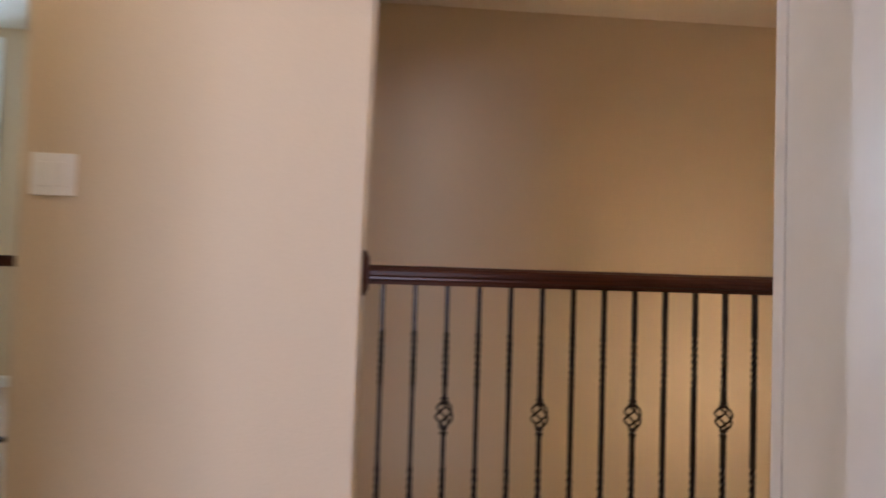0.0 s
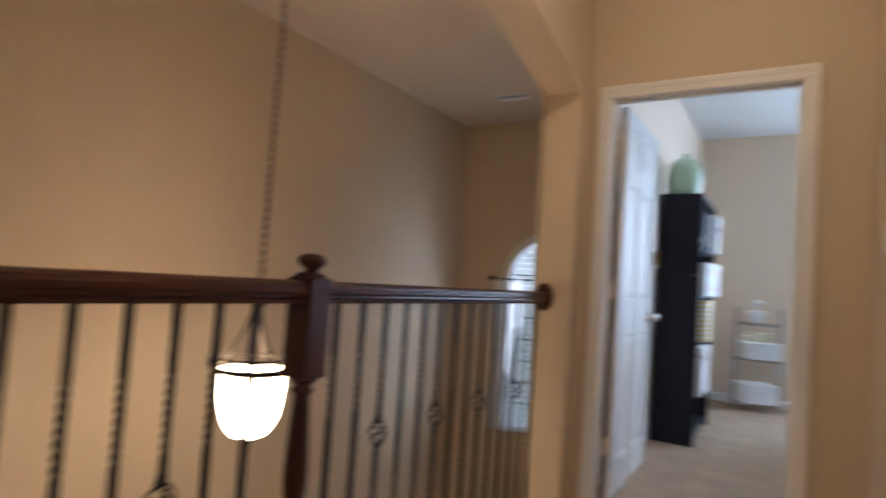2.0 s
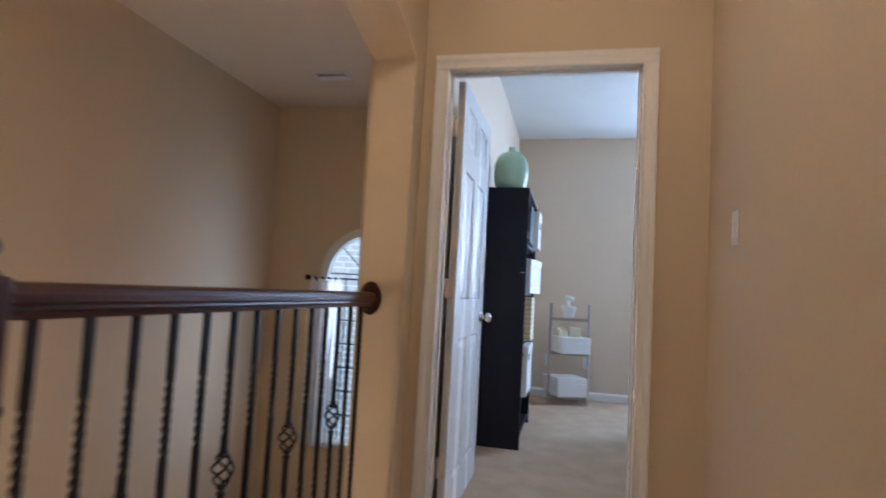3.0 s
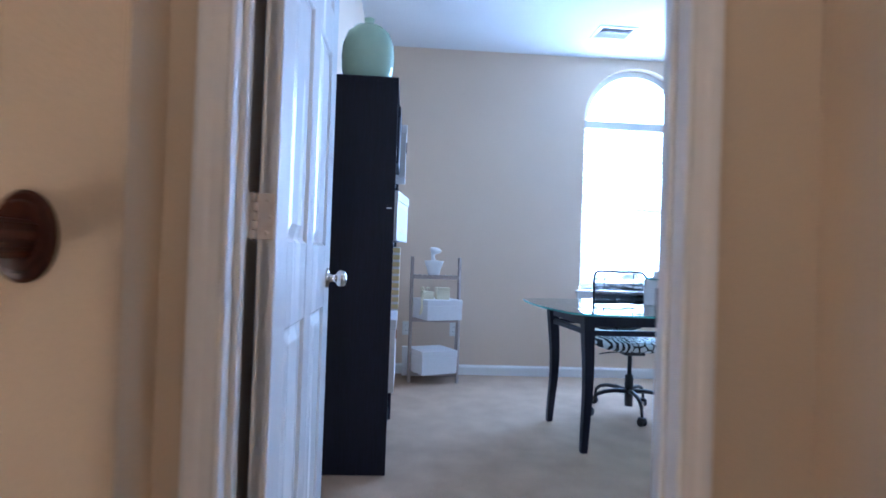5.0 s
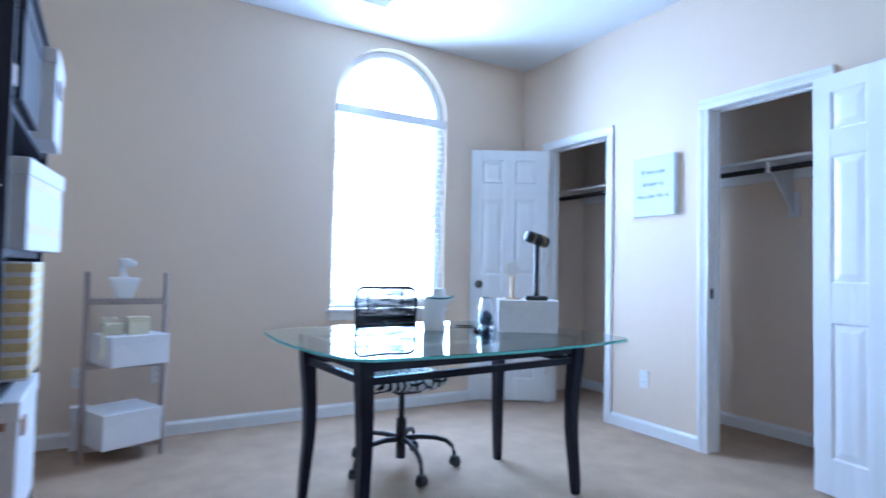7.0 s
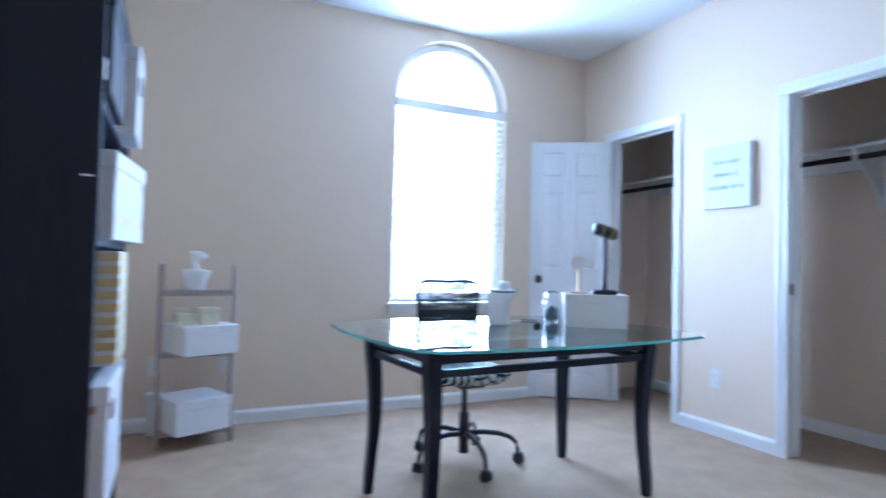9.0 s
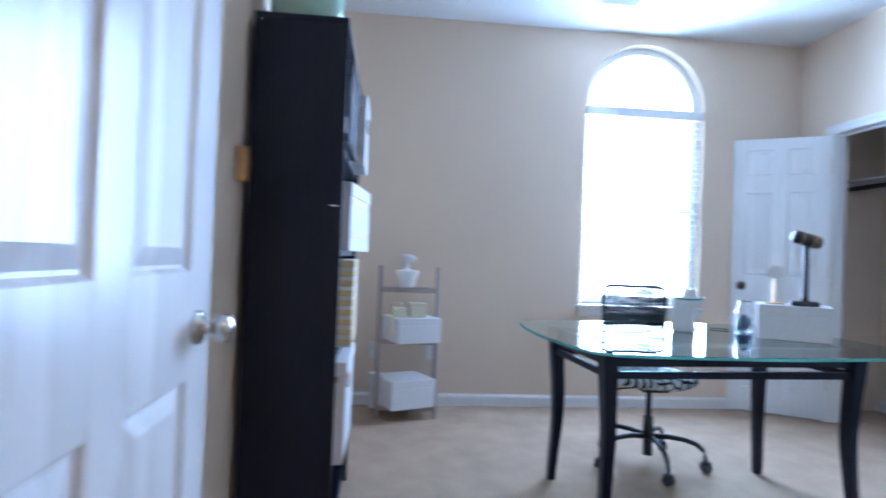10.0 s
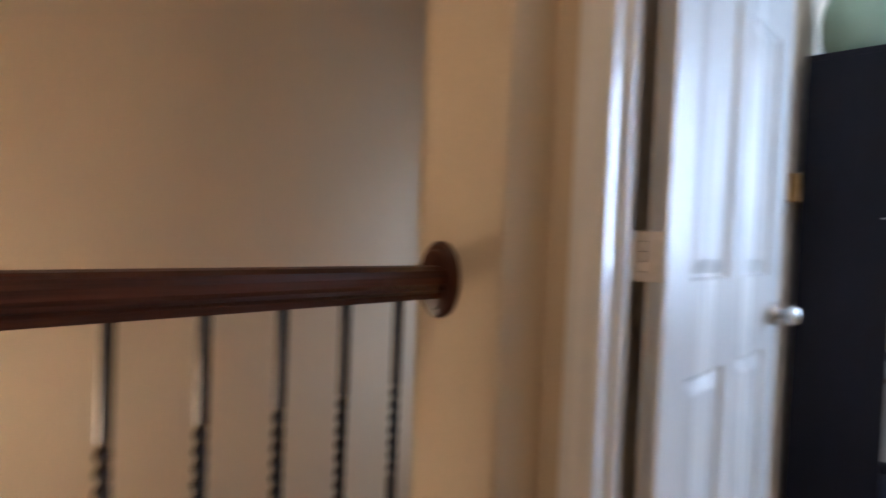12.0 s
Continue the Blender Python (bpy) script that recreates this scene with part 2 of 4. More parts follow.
def tube(points, radius, sides=8, bm=None, taper=None):
    """A round bar along points; taper gives a radius for each."""
    bm = bm or bmesh.new()
    pts = [Vector(p) for p in points]
    rings, up = [], Vector((0.13, 0.21, 0.97))
    for i, p in enumerate(pts):
        d = (pts[min(i + 1, len(pts) - 1)] - pts[max(i - 1, 0)]).normalized()
        a = d.cross(up)
        if a.length < 1e-3:
            a = d.cross(Vector((1, 0, 0)))
        a.normalize()
        b = d.cross(a).normalized()
        r = taper[i] if taper else radius
        rings.append([bm.verts.new(p + a * r * math.cos(2 * math.pi * k / sides) + b * r * math.sin(2 * math.pi * k / sides)) for k in range(sides)])
    for q, w in zip(rings, rings[1:]):
        for k in range(sides):
            bm.faces.new((q[k], q[(k + 1) % sides], w[(k + 1) % sides], w[k]))
    bm.faces.new(rings[0][::-1])
    bm.faces.new(rings[-1])
    return bm


def sheet(points, a0, a1, along, bm=None):
    """A wall piece: an outline of (distance, height) pairs, with its thickness from a0 to a1 across."""
    bm = bm or bmesh.new()
    put = (lambda u, a, z: (u, a, z)) if along == "x" else (lambda u, a, z: (a, u, z))
    f0 = bm.faces.new([bm.verts.new(put(u, a0, z)) for u, z in points])
    f1 = bm.faces.new([bm.verts.new(put(u, a1, z)) for u, z in points][::-1])
    n = len(points)
    v0, v1 = list(f0.verts), list(f1.verts)[::-1]
    for i in range(n):
        j = (i + 1) % n
        bm.faces.new((v0[i], v1[i], v1[j], v0[j]))
    return bm


def arch_points(u0, u1, spring, rise, steps=20, circle=False):
    pts = []
    for i in range(steps + 1):
        k = i / steps
        if circle:
            a = math.pi * (1 - k)
            pts.append(((u0 + u1) / 2 + (u1 - u0) / 2 * math.cos(a), spring + rise * math.sin(a)))
        else:
            pts.append((u0 + (u1 - u0) * k, spring + 4 * rise * k * (1 - k)))
    return pts


def round_edges(bm, test, offset, seg=4):
    edges = [e for e in bm.edges if test(e)]
    bmesh.ops.bevel(bm, geom=edges, offset=offset, segments=seg, affect="EDGES", profile=0.5)


def structure(name, bm, mat, label, category="wall"):
    return single(name, bm, mat, label, category, kind="structure")


# ---------------------------------------------------------------- the shell
H_HALL, H_STUDY, H_FOY = 2.765, 2.765, 2.85
XW, YC, YN = 3.80, -3.765, -0.20       # study: window wall, closet wall, bookcase wall
YS = -1.34                             # hall's south wall
AL, AR, SPR, SAG = -3.285, -0.125, 2.035, 0.23   # the arched opening to the foyer

# arched wall between hall and foyer
bm = sheet([(-4.205, -0.3), (AL, -0.3), *arch_points(AL, AR, SPR, SAG, 28), (AR, -0.3), (0.0, -0.3), (0.0, 2.95), (-4.205, 2.95)], -0.145, 0.06, "x")
def on_notch(e):
    a, b = e.verts[0].co, e.verts[1].co
    if abs(a.y - b.y) > 1e-4:
        return False
    inside = lambda v: AL - 1e-3 <= v.x <= AR + 1e-3 and v.z < 2.4
    return inside(a) and inside(b) and not (abs(a.z + 0.3) < 1e-3 and abs(b.z + 0.3) < 1e-3)
round_edges(bm, lambda e: on_notch(e) or (abs(e.verts[0].co.x + 4.205) < 1e-4 and abs(e.verts[1].co.x + 4.205) < 1e-4 and abs(e.verts[0].co.z - e.verts[1].co.z) > 1), 0.018)
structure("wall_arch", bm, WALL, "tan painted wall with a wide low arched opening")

# wall with the study door
DY0, DY1, DH, DT = -1.075, -0.26, 2.025, 0.085
bm = sheet([(YS - 0.12, -0.3), (DY0 - 0.018, -0.3), (DY0 - 0.018, DH + 0.018), (DY1 + 0.018, DH + 0.018), (DY1 + 0.018, -0.3), (0.06, -0.3), (0.06, 2.95), (YS - 0.12, 2.95)], 0.0, DT, "y")
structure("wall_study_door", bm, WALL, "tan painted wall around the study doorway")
# hall's south wall with the bedroom doorway
BX0, BX1, YB = -3.725, -2.945, -1.42
bm = sheet([(-7.4, -0.3), (BX0 - 0.018, -0.3), (BX0 - 0.018, DH + 0.018), (BX1 + 0.018, DH + 0.018), (BX1 + 0.018, -0.3), (-1.9, -0.3), (-1.9, 2.95), (-7.4, 2.95)], YB - 0.12, YB, "x")
box(bm, -1.9, 0.0, YB - 0.12, YS, -0.3, 2.95)
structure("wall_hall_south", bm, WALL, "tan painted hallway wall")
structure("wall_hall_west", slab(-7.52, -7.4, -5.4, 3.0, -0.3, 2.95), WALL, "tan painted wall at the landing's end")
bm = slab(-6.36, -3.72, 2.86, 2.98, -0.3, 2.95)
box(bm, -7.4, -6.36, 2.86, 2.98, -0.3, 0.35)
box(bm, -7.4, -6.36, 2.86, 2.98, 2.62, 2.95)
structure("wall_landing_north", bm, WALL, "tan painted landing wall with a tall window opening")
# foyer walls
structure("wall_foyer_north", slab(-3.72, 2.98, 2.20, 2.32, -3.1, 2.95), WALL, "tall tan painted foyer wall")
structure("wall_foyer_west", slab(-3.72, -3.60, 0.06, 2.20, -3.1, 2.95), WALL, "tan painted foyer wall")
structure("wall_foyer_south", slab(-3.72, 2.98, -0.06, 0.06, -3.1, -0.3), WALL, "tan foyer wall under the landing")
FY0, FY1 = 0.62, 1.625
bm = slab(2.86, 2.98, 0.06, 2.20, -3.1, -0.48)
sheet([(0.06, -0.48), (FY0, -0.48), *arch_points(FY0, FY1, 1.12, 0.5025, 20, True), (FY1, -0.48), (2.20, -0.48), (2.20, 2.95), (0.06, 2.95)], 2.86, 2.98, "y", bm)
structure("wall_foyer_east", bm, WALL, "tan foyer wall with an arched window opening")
structure("wall_study_north", slab(DT, XW + 0.12, YN, 0.06, -0.3, 2.95), WALL_STUDY, "cream painted study wall behind the bookcase")
# study window wall
WY0, WY1, SILL = -2.99, -2.075, 0.745
bm = slab(XW, XW + 0.14, -4.6, YN, -0.3, SILL)
sheet([(-4.6, SILL), (WY0, SILL), *arch_points(WY0, WY1, 2.235, 0.4575, 28, True), (WY1, SILL), (YN, SILL), (YN, 2.95), (-4.6, 2.95)], XW, XW + 0.14, "y", bm)
structure("wall_study_window", bm, WALL_STUDY, "cream painted study wall around the arched window")
# closet wall with two doorways
C1A, C1B, C2A, C2B = 2.845, 3.465, 1.43, 2.045
bm = sheet([(0.0, -0.3), (C2A - 0.018, -0.3), (C2A - 0.018, DH + 0.018), (C2B + 0.018, DH + 0.018), (C2B + 0.018, -0.3), (C1A - 0.018, -0.3), (C1A - 0.018, DH + 0.018),
            (C1B + 0.018, DH + 0.018), (C1B + 0.018, -0.3), (XW, -0.3), (XW, 2.95), (0.0, 2.95)], YC - 0.11, YC, "x")
structure("wall_closet", bm, WALL_STUDY, "cream painted wall with two closet doorways")
structure("wall_closet_back", slab(0.0, XW, -4.60, -4.48, -0.3, 2.95), WALL_STUDY, "cream painted closet back wall")
structure("wall_study_west", slab(0.0, DT, -4.48, YS - 0.12, -0.3, 2.95), WALL_STUDY, "cream painted study wall")
# bedroom that the walk starts from
structure("wall_bedroom_east", slab(-0.9, -0.78, -5.4, YB - 0.12, -0.3, 2.95), WALL_STUDY, "plain painted bedroom wall")
bm = slab(-7.4, -0.9, -5.4, -5.28, -0.3, 0.85)
box(bm, -7.4, -0.9, -5.4, -5.28, 2.15, 2.95)
box(bm, -7.4, -3.9, -5.4, -5.28, 0.85, 2.15)
box(bm, -2.5, -0.9, -5.4, -5.28, 0.85, 2.15)
structure("wall_bedroom_south", bm, WALL_STUDY, "plain painted bedroom wall with a window opening")

# floors and ceilings
bm = slab(-7.4, 0.06, -5.28, -0.145, -0.3, 0.0)
box(bm, AL, AR, -0.145, 0.06, -0.3, 0.0)
box(bm, -7.4, -4.205, -0.145, 2.86, -0.3, 0.0)
structure("floor_landing", bm, CARPET, "beige carpet on the landing", "floor")
structure("floor_study", slab(0.06, XW, -4.48, YN, -0.3, 0.0), CARPET, "beige plush study carpet", "floor")
structure("floor_foyer", slab(-3.6, 2.86, 0.06, 2.20, -3.1, -2.95), TILE, "tan stone foyer floor", "floor")
structure("ceiling_hall", slab(-7.4, 0.0, YB, -0.145, H_HALL, 2.86), CEIL, "white textured hallway ceiling", "ceiling")
structure("ceiling_landing", slab(-7.4, -3.72, -0.145, 2.86, H_HALL, 2.86), CEIL, "white textured landing ceiling", "ceiling")
structure("ceiling_study", slab(DT, XW, -4.48, YN, H_STUDY, 2.86), CEIL, "white textured study ceiling", "ceiling")
structure("ceiling_foyer", slab(-3.6, 2.86, 0.06, 2.20, H_FOY, 2.95), CEIL_FOY_WARM, "textured foyer ceiling, tinted tan for the warm light on it", "ceiling")
structure("ceiling_bedroom", slab(-7.4, -0.9, -5.28, YB - 0.12, H_HALL, 2.86), CEIL, "white bedroom ceiling", "ceiling")
structure("roof", slab(-7.6, 4.1, -5.5, 3.1, 2.96, 3.05), CEIL, "flat cover above the ceilings", "roof")
structure("ground", slab(-60, 60, -60, 60, -3.35, -3.25), material("lawn", (0.09, 0.11, 0.05), 0.95, vary=0.3, grain=8), "grassy ground outside the house", "ground")

# ---------------------------------------------------------------- trim


def casing_strip(p0, p1, inward, out, bm):
    """A moulded casing length from p0 to p1; inward points to the opening, out away from the wall."""
    p0, p1, inward, out = Vector(p0), Vector(p1), Vector(inward), Vector(out)
    prof = [(0.0, 0.0), (0.0, 0.017), (0.008, 0.019), (0.022, 0.017), (0.030, 0.013), (0.048, 0.011), (0.056, 0.013), (0.062, 0.009), (0.062, 0.0)]
    ra = [bm.verts.new(p0 + inward * u + out * h) for u, h in prof]
    rb = [bm.verts.new(p1 + inward * u + out * h) for u, h in prof]
    n = len(prof)
    for i in range(n):
        j = (i + 1) % n
        bm.faces.new((ra[i], ra[j], rb[j], rb[i]))
    bm.faces.new(ra[::-1])
    bm.faces.new(rb)


def door_trim(name, a, b, top, face, back, along, sides, label, stop=0.0):
    """Casings on the chosen wall faces, jamb boards and stops for an opening from a to b."""
    w = 0.062
    P = (lambda u, d, z: (u, d, z)) if along == "x" else (lambda u, d, z: (d, u, z))
    t = thing(name, pose(0, 0, 0), label, "door frame", kind="structure")
    for f, s in sides:
        out = P(0, s, 0)
        for u, d in ((a - w, 1), (b + w, -1)):
            bm = bmesh.new()
            casing_strip(P(u, f, 0.0), P(u, f, top - 0.001), P(d, 0, 0), out, bm)
            part("casing", bm, TRIM, t)
        bm = bmesh.new()
        casing_strip(P(a - w, f, top + w), P(b + w, f, top + w), (0, 0, -1), out, bm)
        part("head_casing", bm, TRIM, t)
    lo, hi = min(face, back), max(face, back)
    mid = (lo + hi) / 2 + stop
    def bx(u0, u1, d0, d1, z0, z1):
        q0, q1 = P(u0, d0, z0), P(u1, d1, z1)
        return slab(min(q0[0], q1[0]), max(q0[0], q1[0]), min(q0[1], q1[1]), max(q0[1], q1[1]), z0, z1, 0.002)
    part("jamb", bx(a - 0.018, a, lo, hi, 0, top), TRIM, t)
    part("jamb", bx(b, b + 0.018, lo, hi, 0, top), TRIM, t)
    part("head_jamb", bx(a - 0.018, b + 0.018, lo, hi, top, top + 0.017), TRIM, t)
    part("stop", bx(a, a + 0.011, mid - 0.034, mid - 0.001, 0, top), TRIM, t)
    part("stop", bx(b - 0.011, b, mid - 0.034, mid - 0.001, 0, top), TRIM, t)
    part("head_stop", bx(a + 0.011, b - 0.011, mid - 0.034, mid - 0.001, top - 0.011, top), TRIM, t)
    return t


study_frame = door_trim("door_frame_1", DY0, DY1, DH, 0.0, DT, "y", ((0.0, -1), (DT, 1)), "white moulded door frame of the study", 0.027)
door_trim("door_frame_2", BX0, BX1, DH, YB, YB - 0.12, "x", ((YB, 1), (YB - 0.12, -1)), "white moulded door frame of the bedroom")
door_trim("door_frame_3", C1A, C1B, DH, YC, YC - 0.11, "x", ((YC, 1),), "white moulded closet door frame")
clos2_frame = door_trim("door_frame_4", C2A, C2B, DH, YC, YC - 0.11, "x", ((YC, 1),), "white moulded closet door frame")


def baseboard(name, p0, p1, out):
    bm = bmesh.new()
    p0, p1, out = Vector(p0), Vector(p1), Vector(out)
    prof = [(0.0, 0.0), (0.014, 0.0), (0.014, 0.062), (0.011, 0.072), (0.006, 0.078), (0.004, 0.085), (0.0, 0.085)]
    ra = [bm.verts.new(p0 + out * u + Vector((0, 0, h))) for u, h in prof]
    rb = [bm.verts.new(p1 + out * u + Vector((0, 0, h))) for u, h in prof]
    for i in range(len(prof)):
        j = (i + 1) % len(prof)
        bm.faces.new((ra[i], ra[j], rb[j], rb[i]))
    bm.faces.new(ra[::-1])
    bm.faces.new(rb)
    return structure(name, bm, TRIM, "white painted baseboard", "baseboard")


baseboard("baseboard_1", (XW, YC + 0.014, 0), (XW, YN - 0.014, 0), (-1, 0, 0))
baseboard("baseboard_2", (C2B + 0.062, YC, 0), (C1A - 0.062, YC, 0), (0, 1, 0))
baseboard("baseboard_3", (C1B + 0.062, YC, 0), (XW - 0.014, YC, 0), (0, 1, 0))
baseboard("baseboard_4", (0.10, YC, 0), (C2A - 0.062, YC, 0), (0, 1, 0))
baseboard("baseboard_5", (0.3, YN, 0), (XW - 0.014, YN, 0), (0, -1, 0))
baseboard("baseboard_6", (0.12, -4.48, 0), (XW, -4.48, 0), (0, 1, 0))
baseboard("baseboard_7", (-1.886, YS, 0), (-0.014, YS, 0), (0, 1, 0))
baseboard("baseboard_8", (0.0, YS + 0.014, 0), (0.0, DY0 - 0.062, 0), (-1, 0, 0))
baseboard("baseboard_9", (-4.16, -0.145, 0), (AL - 0.02, -0.145, 0), (0, -1, 0))
baseboard("baseboard_10", (-7.4, 2.86, 0), (-4.3, 2.86, 0), (0, -1, 0))

# ---------------------------------------------------------------- doors
def panel_door(name, w, m, label, knob_z=0.915, knob_mat=None, hinges=(), both=True):
    """A six-panel door leaf: hinge at the origin, leaf along +x, thickness to -y."""
    T, H = 0.035, 2.005
    t = thing(name, m, label, "door")
    st, mid = 0.147 * w, 0.10
    pw = (w - 2 * st - mid) / 2
    cols = ((st, st + pw), (st + pw + mid, w - st))
    rows = ((0.17, 0.812), (1.0, 1.61), (1.735, 1.925))
    bm = slab(0, w, -T + 0.009, -0.009, 0, H)
    for x0, x1 in ((0, st), (st + pw, st + pw + mid), (w - st, w)):
        box(bm, x0, x1, -T, 0, 0, H, 0.002)
    for z0, z1 in ((0, 0.17), (0.812, 1.0), (1.61, 1.735), (1.925, H)):
        for x0, x1 in cols:
            box(bm, x0, x1, -T + 0.0003, -0.0003, z0, z1)
    leaf = part("leaf", bm, DOORP, t, at=pose(0, 0, 0.012))

    def ring(x0, x1, z0, z1, y):
        return [bm.verts.new(c) for c in ((x0, y, z0), (x1, y, z0), (x1, y, z1), (x0, y, z1))]
    for x0, x1 in cols:
        for z0, z1 in rows:
            bm = bmesh.new()
            for y0, s in ((-T, 1), (0.0, -1)):
                steps = ((0.0, 0.001), (0.003, 0.003), (0.008, 0.0088), (0.014, 0.0088), (0.043, 0.0020))
                rs = [ring(x0 + a, x1 - a, z0 + a, z1 - a, y0 + s * d) for a, d in steps]
                for p, q in zip(rs, rs[1:]):
                    for i in range(4):
                        j = (i + 1) % 4
                        bm.faces.new((p[i], p[j], q[j], q[i]))
                bm.faces.new(rs[-1])
            part("panel", bm, DOORP, leaf)
    if knob_mat:
        for s, y in ((-1, -T), (1, 0.0)):
            bm = lathe([(0.0, 0.0), (0.032, 0.0), (0.032, 0.004), (0.028, 0.009), (0.013, 0.012), (0.011, 0.026), (0.014, 0.032),
                        (0.024, 0.038), (0.0275, 0.048), (0.026, 0.058), (0.018, 0.064), (0.0, 0.066)], 28)
            part("door_knob", bm, knob_mat, t, "round satin metal knob", True, pose(w - 0.070, y, knob_z, 90 if s < 0 else -90))
        part("latch_plate", slab(w - 0.0005, w + 0.0015, -T / 2 - 0.012, -T / 2 + 0.012, knob_z - 0.03, knob_z + 0.03, 0.0005), knob_mat, t)
    for z in hinges:
        hg = part("hinge", slab(-0.0022, -0.0003, -T + 0.004, 0.004, z - 0.045, z + 0.045, 0.0006), HINGE, t, "hinge painted over in beige")
        for k in range(5):
            zk = z - 0.045 + 0.018 * k
            part("knuckle", lathe([(0.0, zk + 0.0006), (0.0066, zk + 0.0006), (0.0072, zk + 0.002), (0.0072, zk + 0.016), (0.0066, zk + 0.0174), (0.0, zk + 0.0174)], 14, cx=-0.0074, cy=0.006), HINGE, hg, "", True)
        part("pin", lathe([(0.0, z - 0.047), (0.004, z - 0.047), (0.004, z + 0.047), (0.0, z + 0.048)], 10, cx=-0.0074, cy=0.006), BRONZE, hg)
        for dz in (-0.032, 0.0, 0.032):
            part("screw", lathe([(0.0, 0), (0.004, 0), (0.003, 0.0012), (0.0, 0.0014)], 8), HINGE, hg, at=pose(-0.0022, -T / 2 - 0.006 * (dz == 0), z + dz, 0, -90))
    return t


study_door = panel_door("door_1", 0.792, pose(0.116, -0.279, 0, 0, 0, -0.2), "white six-panel study door standing open", 0.91, CHROME, (0.27, 1.058, 1.80))
for z in (0.27, 1.058, 1.80):
    part("hinge_plate", slab(0.0695, 0.106, DY1 - 0.0065, DY1 - 0.0003, z - 0.045, z + 0.045, 0.0006), HINGE, study_frame, "painted hinge leaf")
strike = part("strike_plate", slab(0.0695, 0.094, DY0 + 0.0002, DY0 + 0.0025, 0.876, 0.944, 0.0008), BRONZE, study_frame, "dark bronze strike plate")
# black slab on the plate stands in for the shade of the hole
part("latch_hole_shade", slab(0.074, 0.086, DY0 + 0.0025, DY0 + 0.0031, 0.895, 0.926), BLACKP, strike)
for z in (0.886, 0.936):
    part("screw", lathe([(0.0, 0), (0.004, 0), (0.003, 0.0012), (0.0, 0.0014)], 8), CHROME, strike, at=pose(0.080, DY0 + 0.0025, z, -90))

panel_door("door_2", 0.612, pose(3.468, -3.752, 0, 0, 0, 58.5), "white six-panel closet door standing open", 0.93, BRONZE, (0.27, 1.058, 1.80))
panel_door("door_3", 0.605, pose(1.434, -3.735, 0, 0, 0, 171), "white six-panel closet door folded back on the wall", 0.93, BRONZE, (0.27, 1.058, 1.80))
part("strike_plate", slab(C2B - 0.002, C2B - 0.0002, YC - 0.042, YC - 0.012, 0.90, 0.96, 0.0006), BRONZE, clos2_frame, "dark bronze strike plate")

# ---------------------------------------------------------------- railing over the foyer
def bar_mesh(basket):
    """A square iron bar with twisted lengths; the basket bar is cut out for its cage."""
    bm = bmesh.new()
    h = 0.0066
    def angle(z):
        a = 0.0
        for z0, z1 in ((0.22, 0.42), (0.66, 0.83)):
            a += math.pi * 4 * min(1.0, max(0.0, (z - z0) / (z1 - z0)))
        return a
    zs = [0.0, 0.22] + [0.22 + 0.2 * i / 32 for i in range(1, 33)] + [0.527]
    lower = zs
    upper = [0.627, 0.66] + [0.66 + 0.17 * i / 32 for i in range(1, 33)] + [0.972]
    runs = [lower, upper] if basket else [lower + upper[0:]]
    for run in runs:
        rings = []
        for z in run:
            a = angle(z)
            rings.append([bm.verts.new((h * 1.414 * math.cos(a + math.pi / 4 + k * math.pi / 2), h * 1.414 * math.sin(a + math.pi / 4 + k * math.pi / 2), z)) for k in range(4)])
        for p, w in zip(rings, rings[1:]):
            for k in range(4):
                bm.faces.new((p[k], p[(k + 1) % 4], w[(k + 1) % 4], w[k]))
        bm.faces.new(rings[0][::-1])
        bm.faces.new(rings[-1])
    box(bm, -0.014, 0.014, -0.014, 0.014, 0.0, 0.022, 0.004)
    return mesh_from(bm, "baluster", IRON)


def basket_mesh():
    bm = bmesh.new()
    for k in range(4):
        pts = []
        for i in range(13):
            f = i / 12
            r = 0.005 + 0.021 * math.sin(math.pi * f) ** 0.8
            a = k * math.pi / 2 + 1.25 * math.pi * f
            pts.append((r * math.cos(a), r * math.sin(a), 0.535 + 0.085 * f))
        tube(pts, 0.0036, 6, bm)
    for z in (0.520, 0.535, 0.612, 0.625):
        lathe([(0.0, z - 0.005), (0.010, z - 0.004), (0.0125, z), (0.010, z + 0.004), (0.0, z + 0.005)], 10, bm)
    return mesh_from(bm, "basket", IRON)


railing = thing("landing_railing", pose(0, 0, 0), "dark wooden handrail on twisted wrought iron balusters", "railing")
RAIL = [(-0.018, 0.968), (0.018, 0.968), (0.020, 0.978), (0.026, 0.984), (0.026, 0.990), (0.030, 0.996), (0.031, 1.008), (0.027, 1.018), (0.016, 1.024), (0.0, 1.026),
        (-0.016, 1.024), (-0.027, 1.018), (-0.031, 1.008), (-0.030, 0.996), (-0.026, 0.990), (-0.026, 0.984), (-0.020, 0.978)]
NX = -1.772
for x0, x1 in ((AL + 0.02, NX - 0.040), (NX + 0.040, AR - 0.02)):
    part("handrail", sheet(RAIL, x0, x1, "y"), MAHOG, railing, "polished dark wood handrail")
prof = [(0.0, 0.0), (0.070, 0.0), (0.070, 0.006), (0.064, 0.012), (0.055, 0.014), (0.052, 0.019), (0.030, 0.022), (0.0, 0.022)]
for x, turn in ((AL, 90), (AR, -90)):
    bm = lathe(prof, 36)
    bmesh.ops.scale(bm, vec=(1.0, 0.68, 1.0), verts=bm.verts)
    part("rosette", bm, MAHOG, railing, "oval dark wood wall rosette", at=pose(x, 0, 1.0, 0, turn))
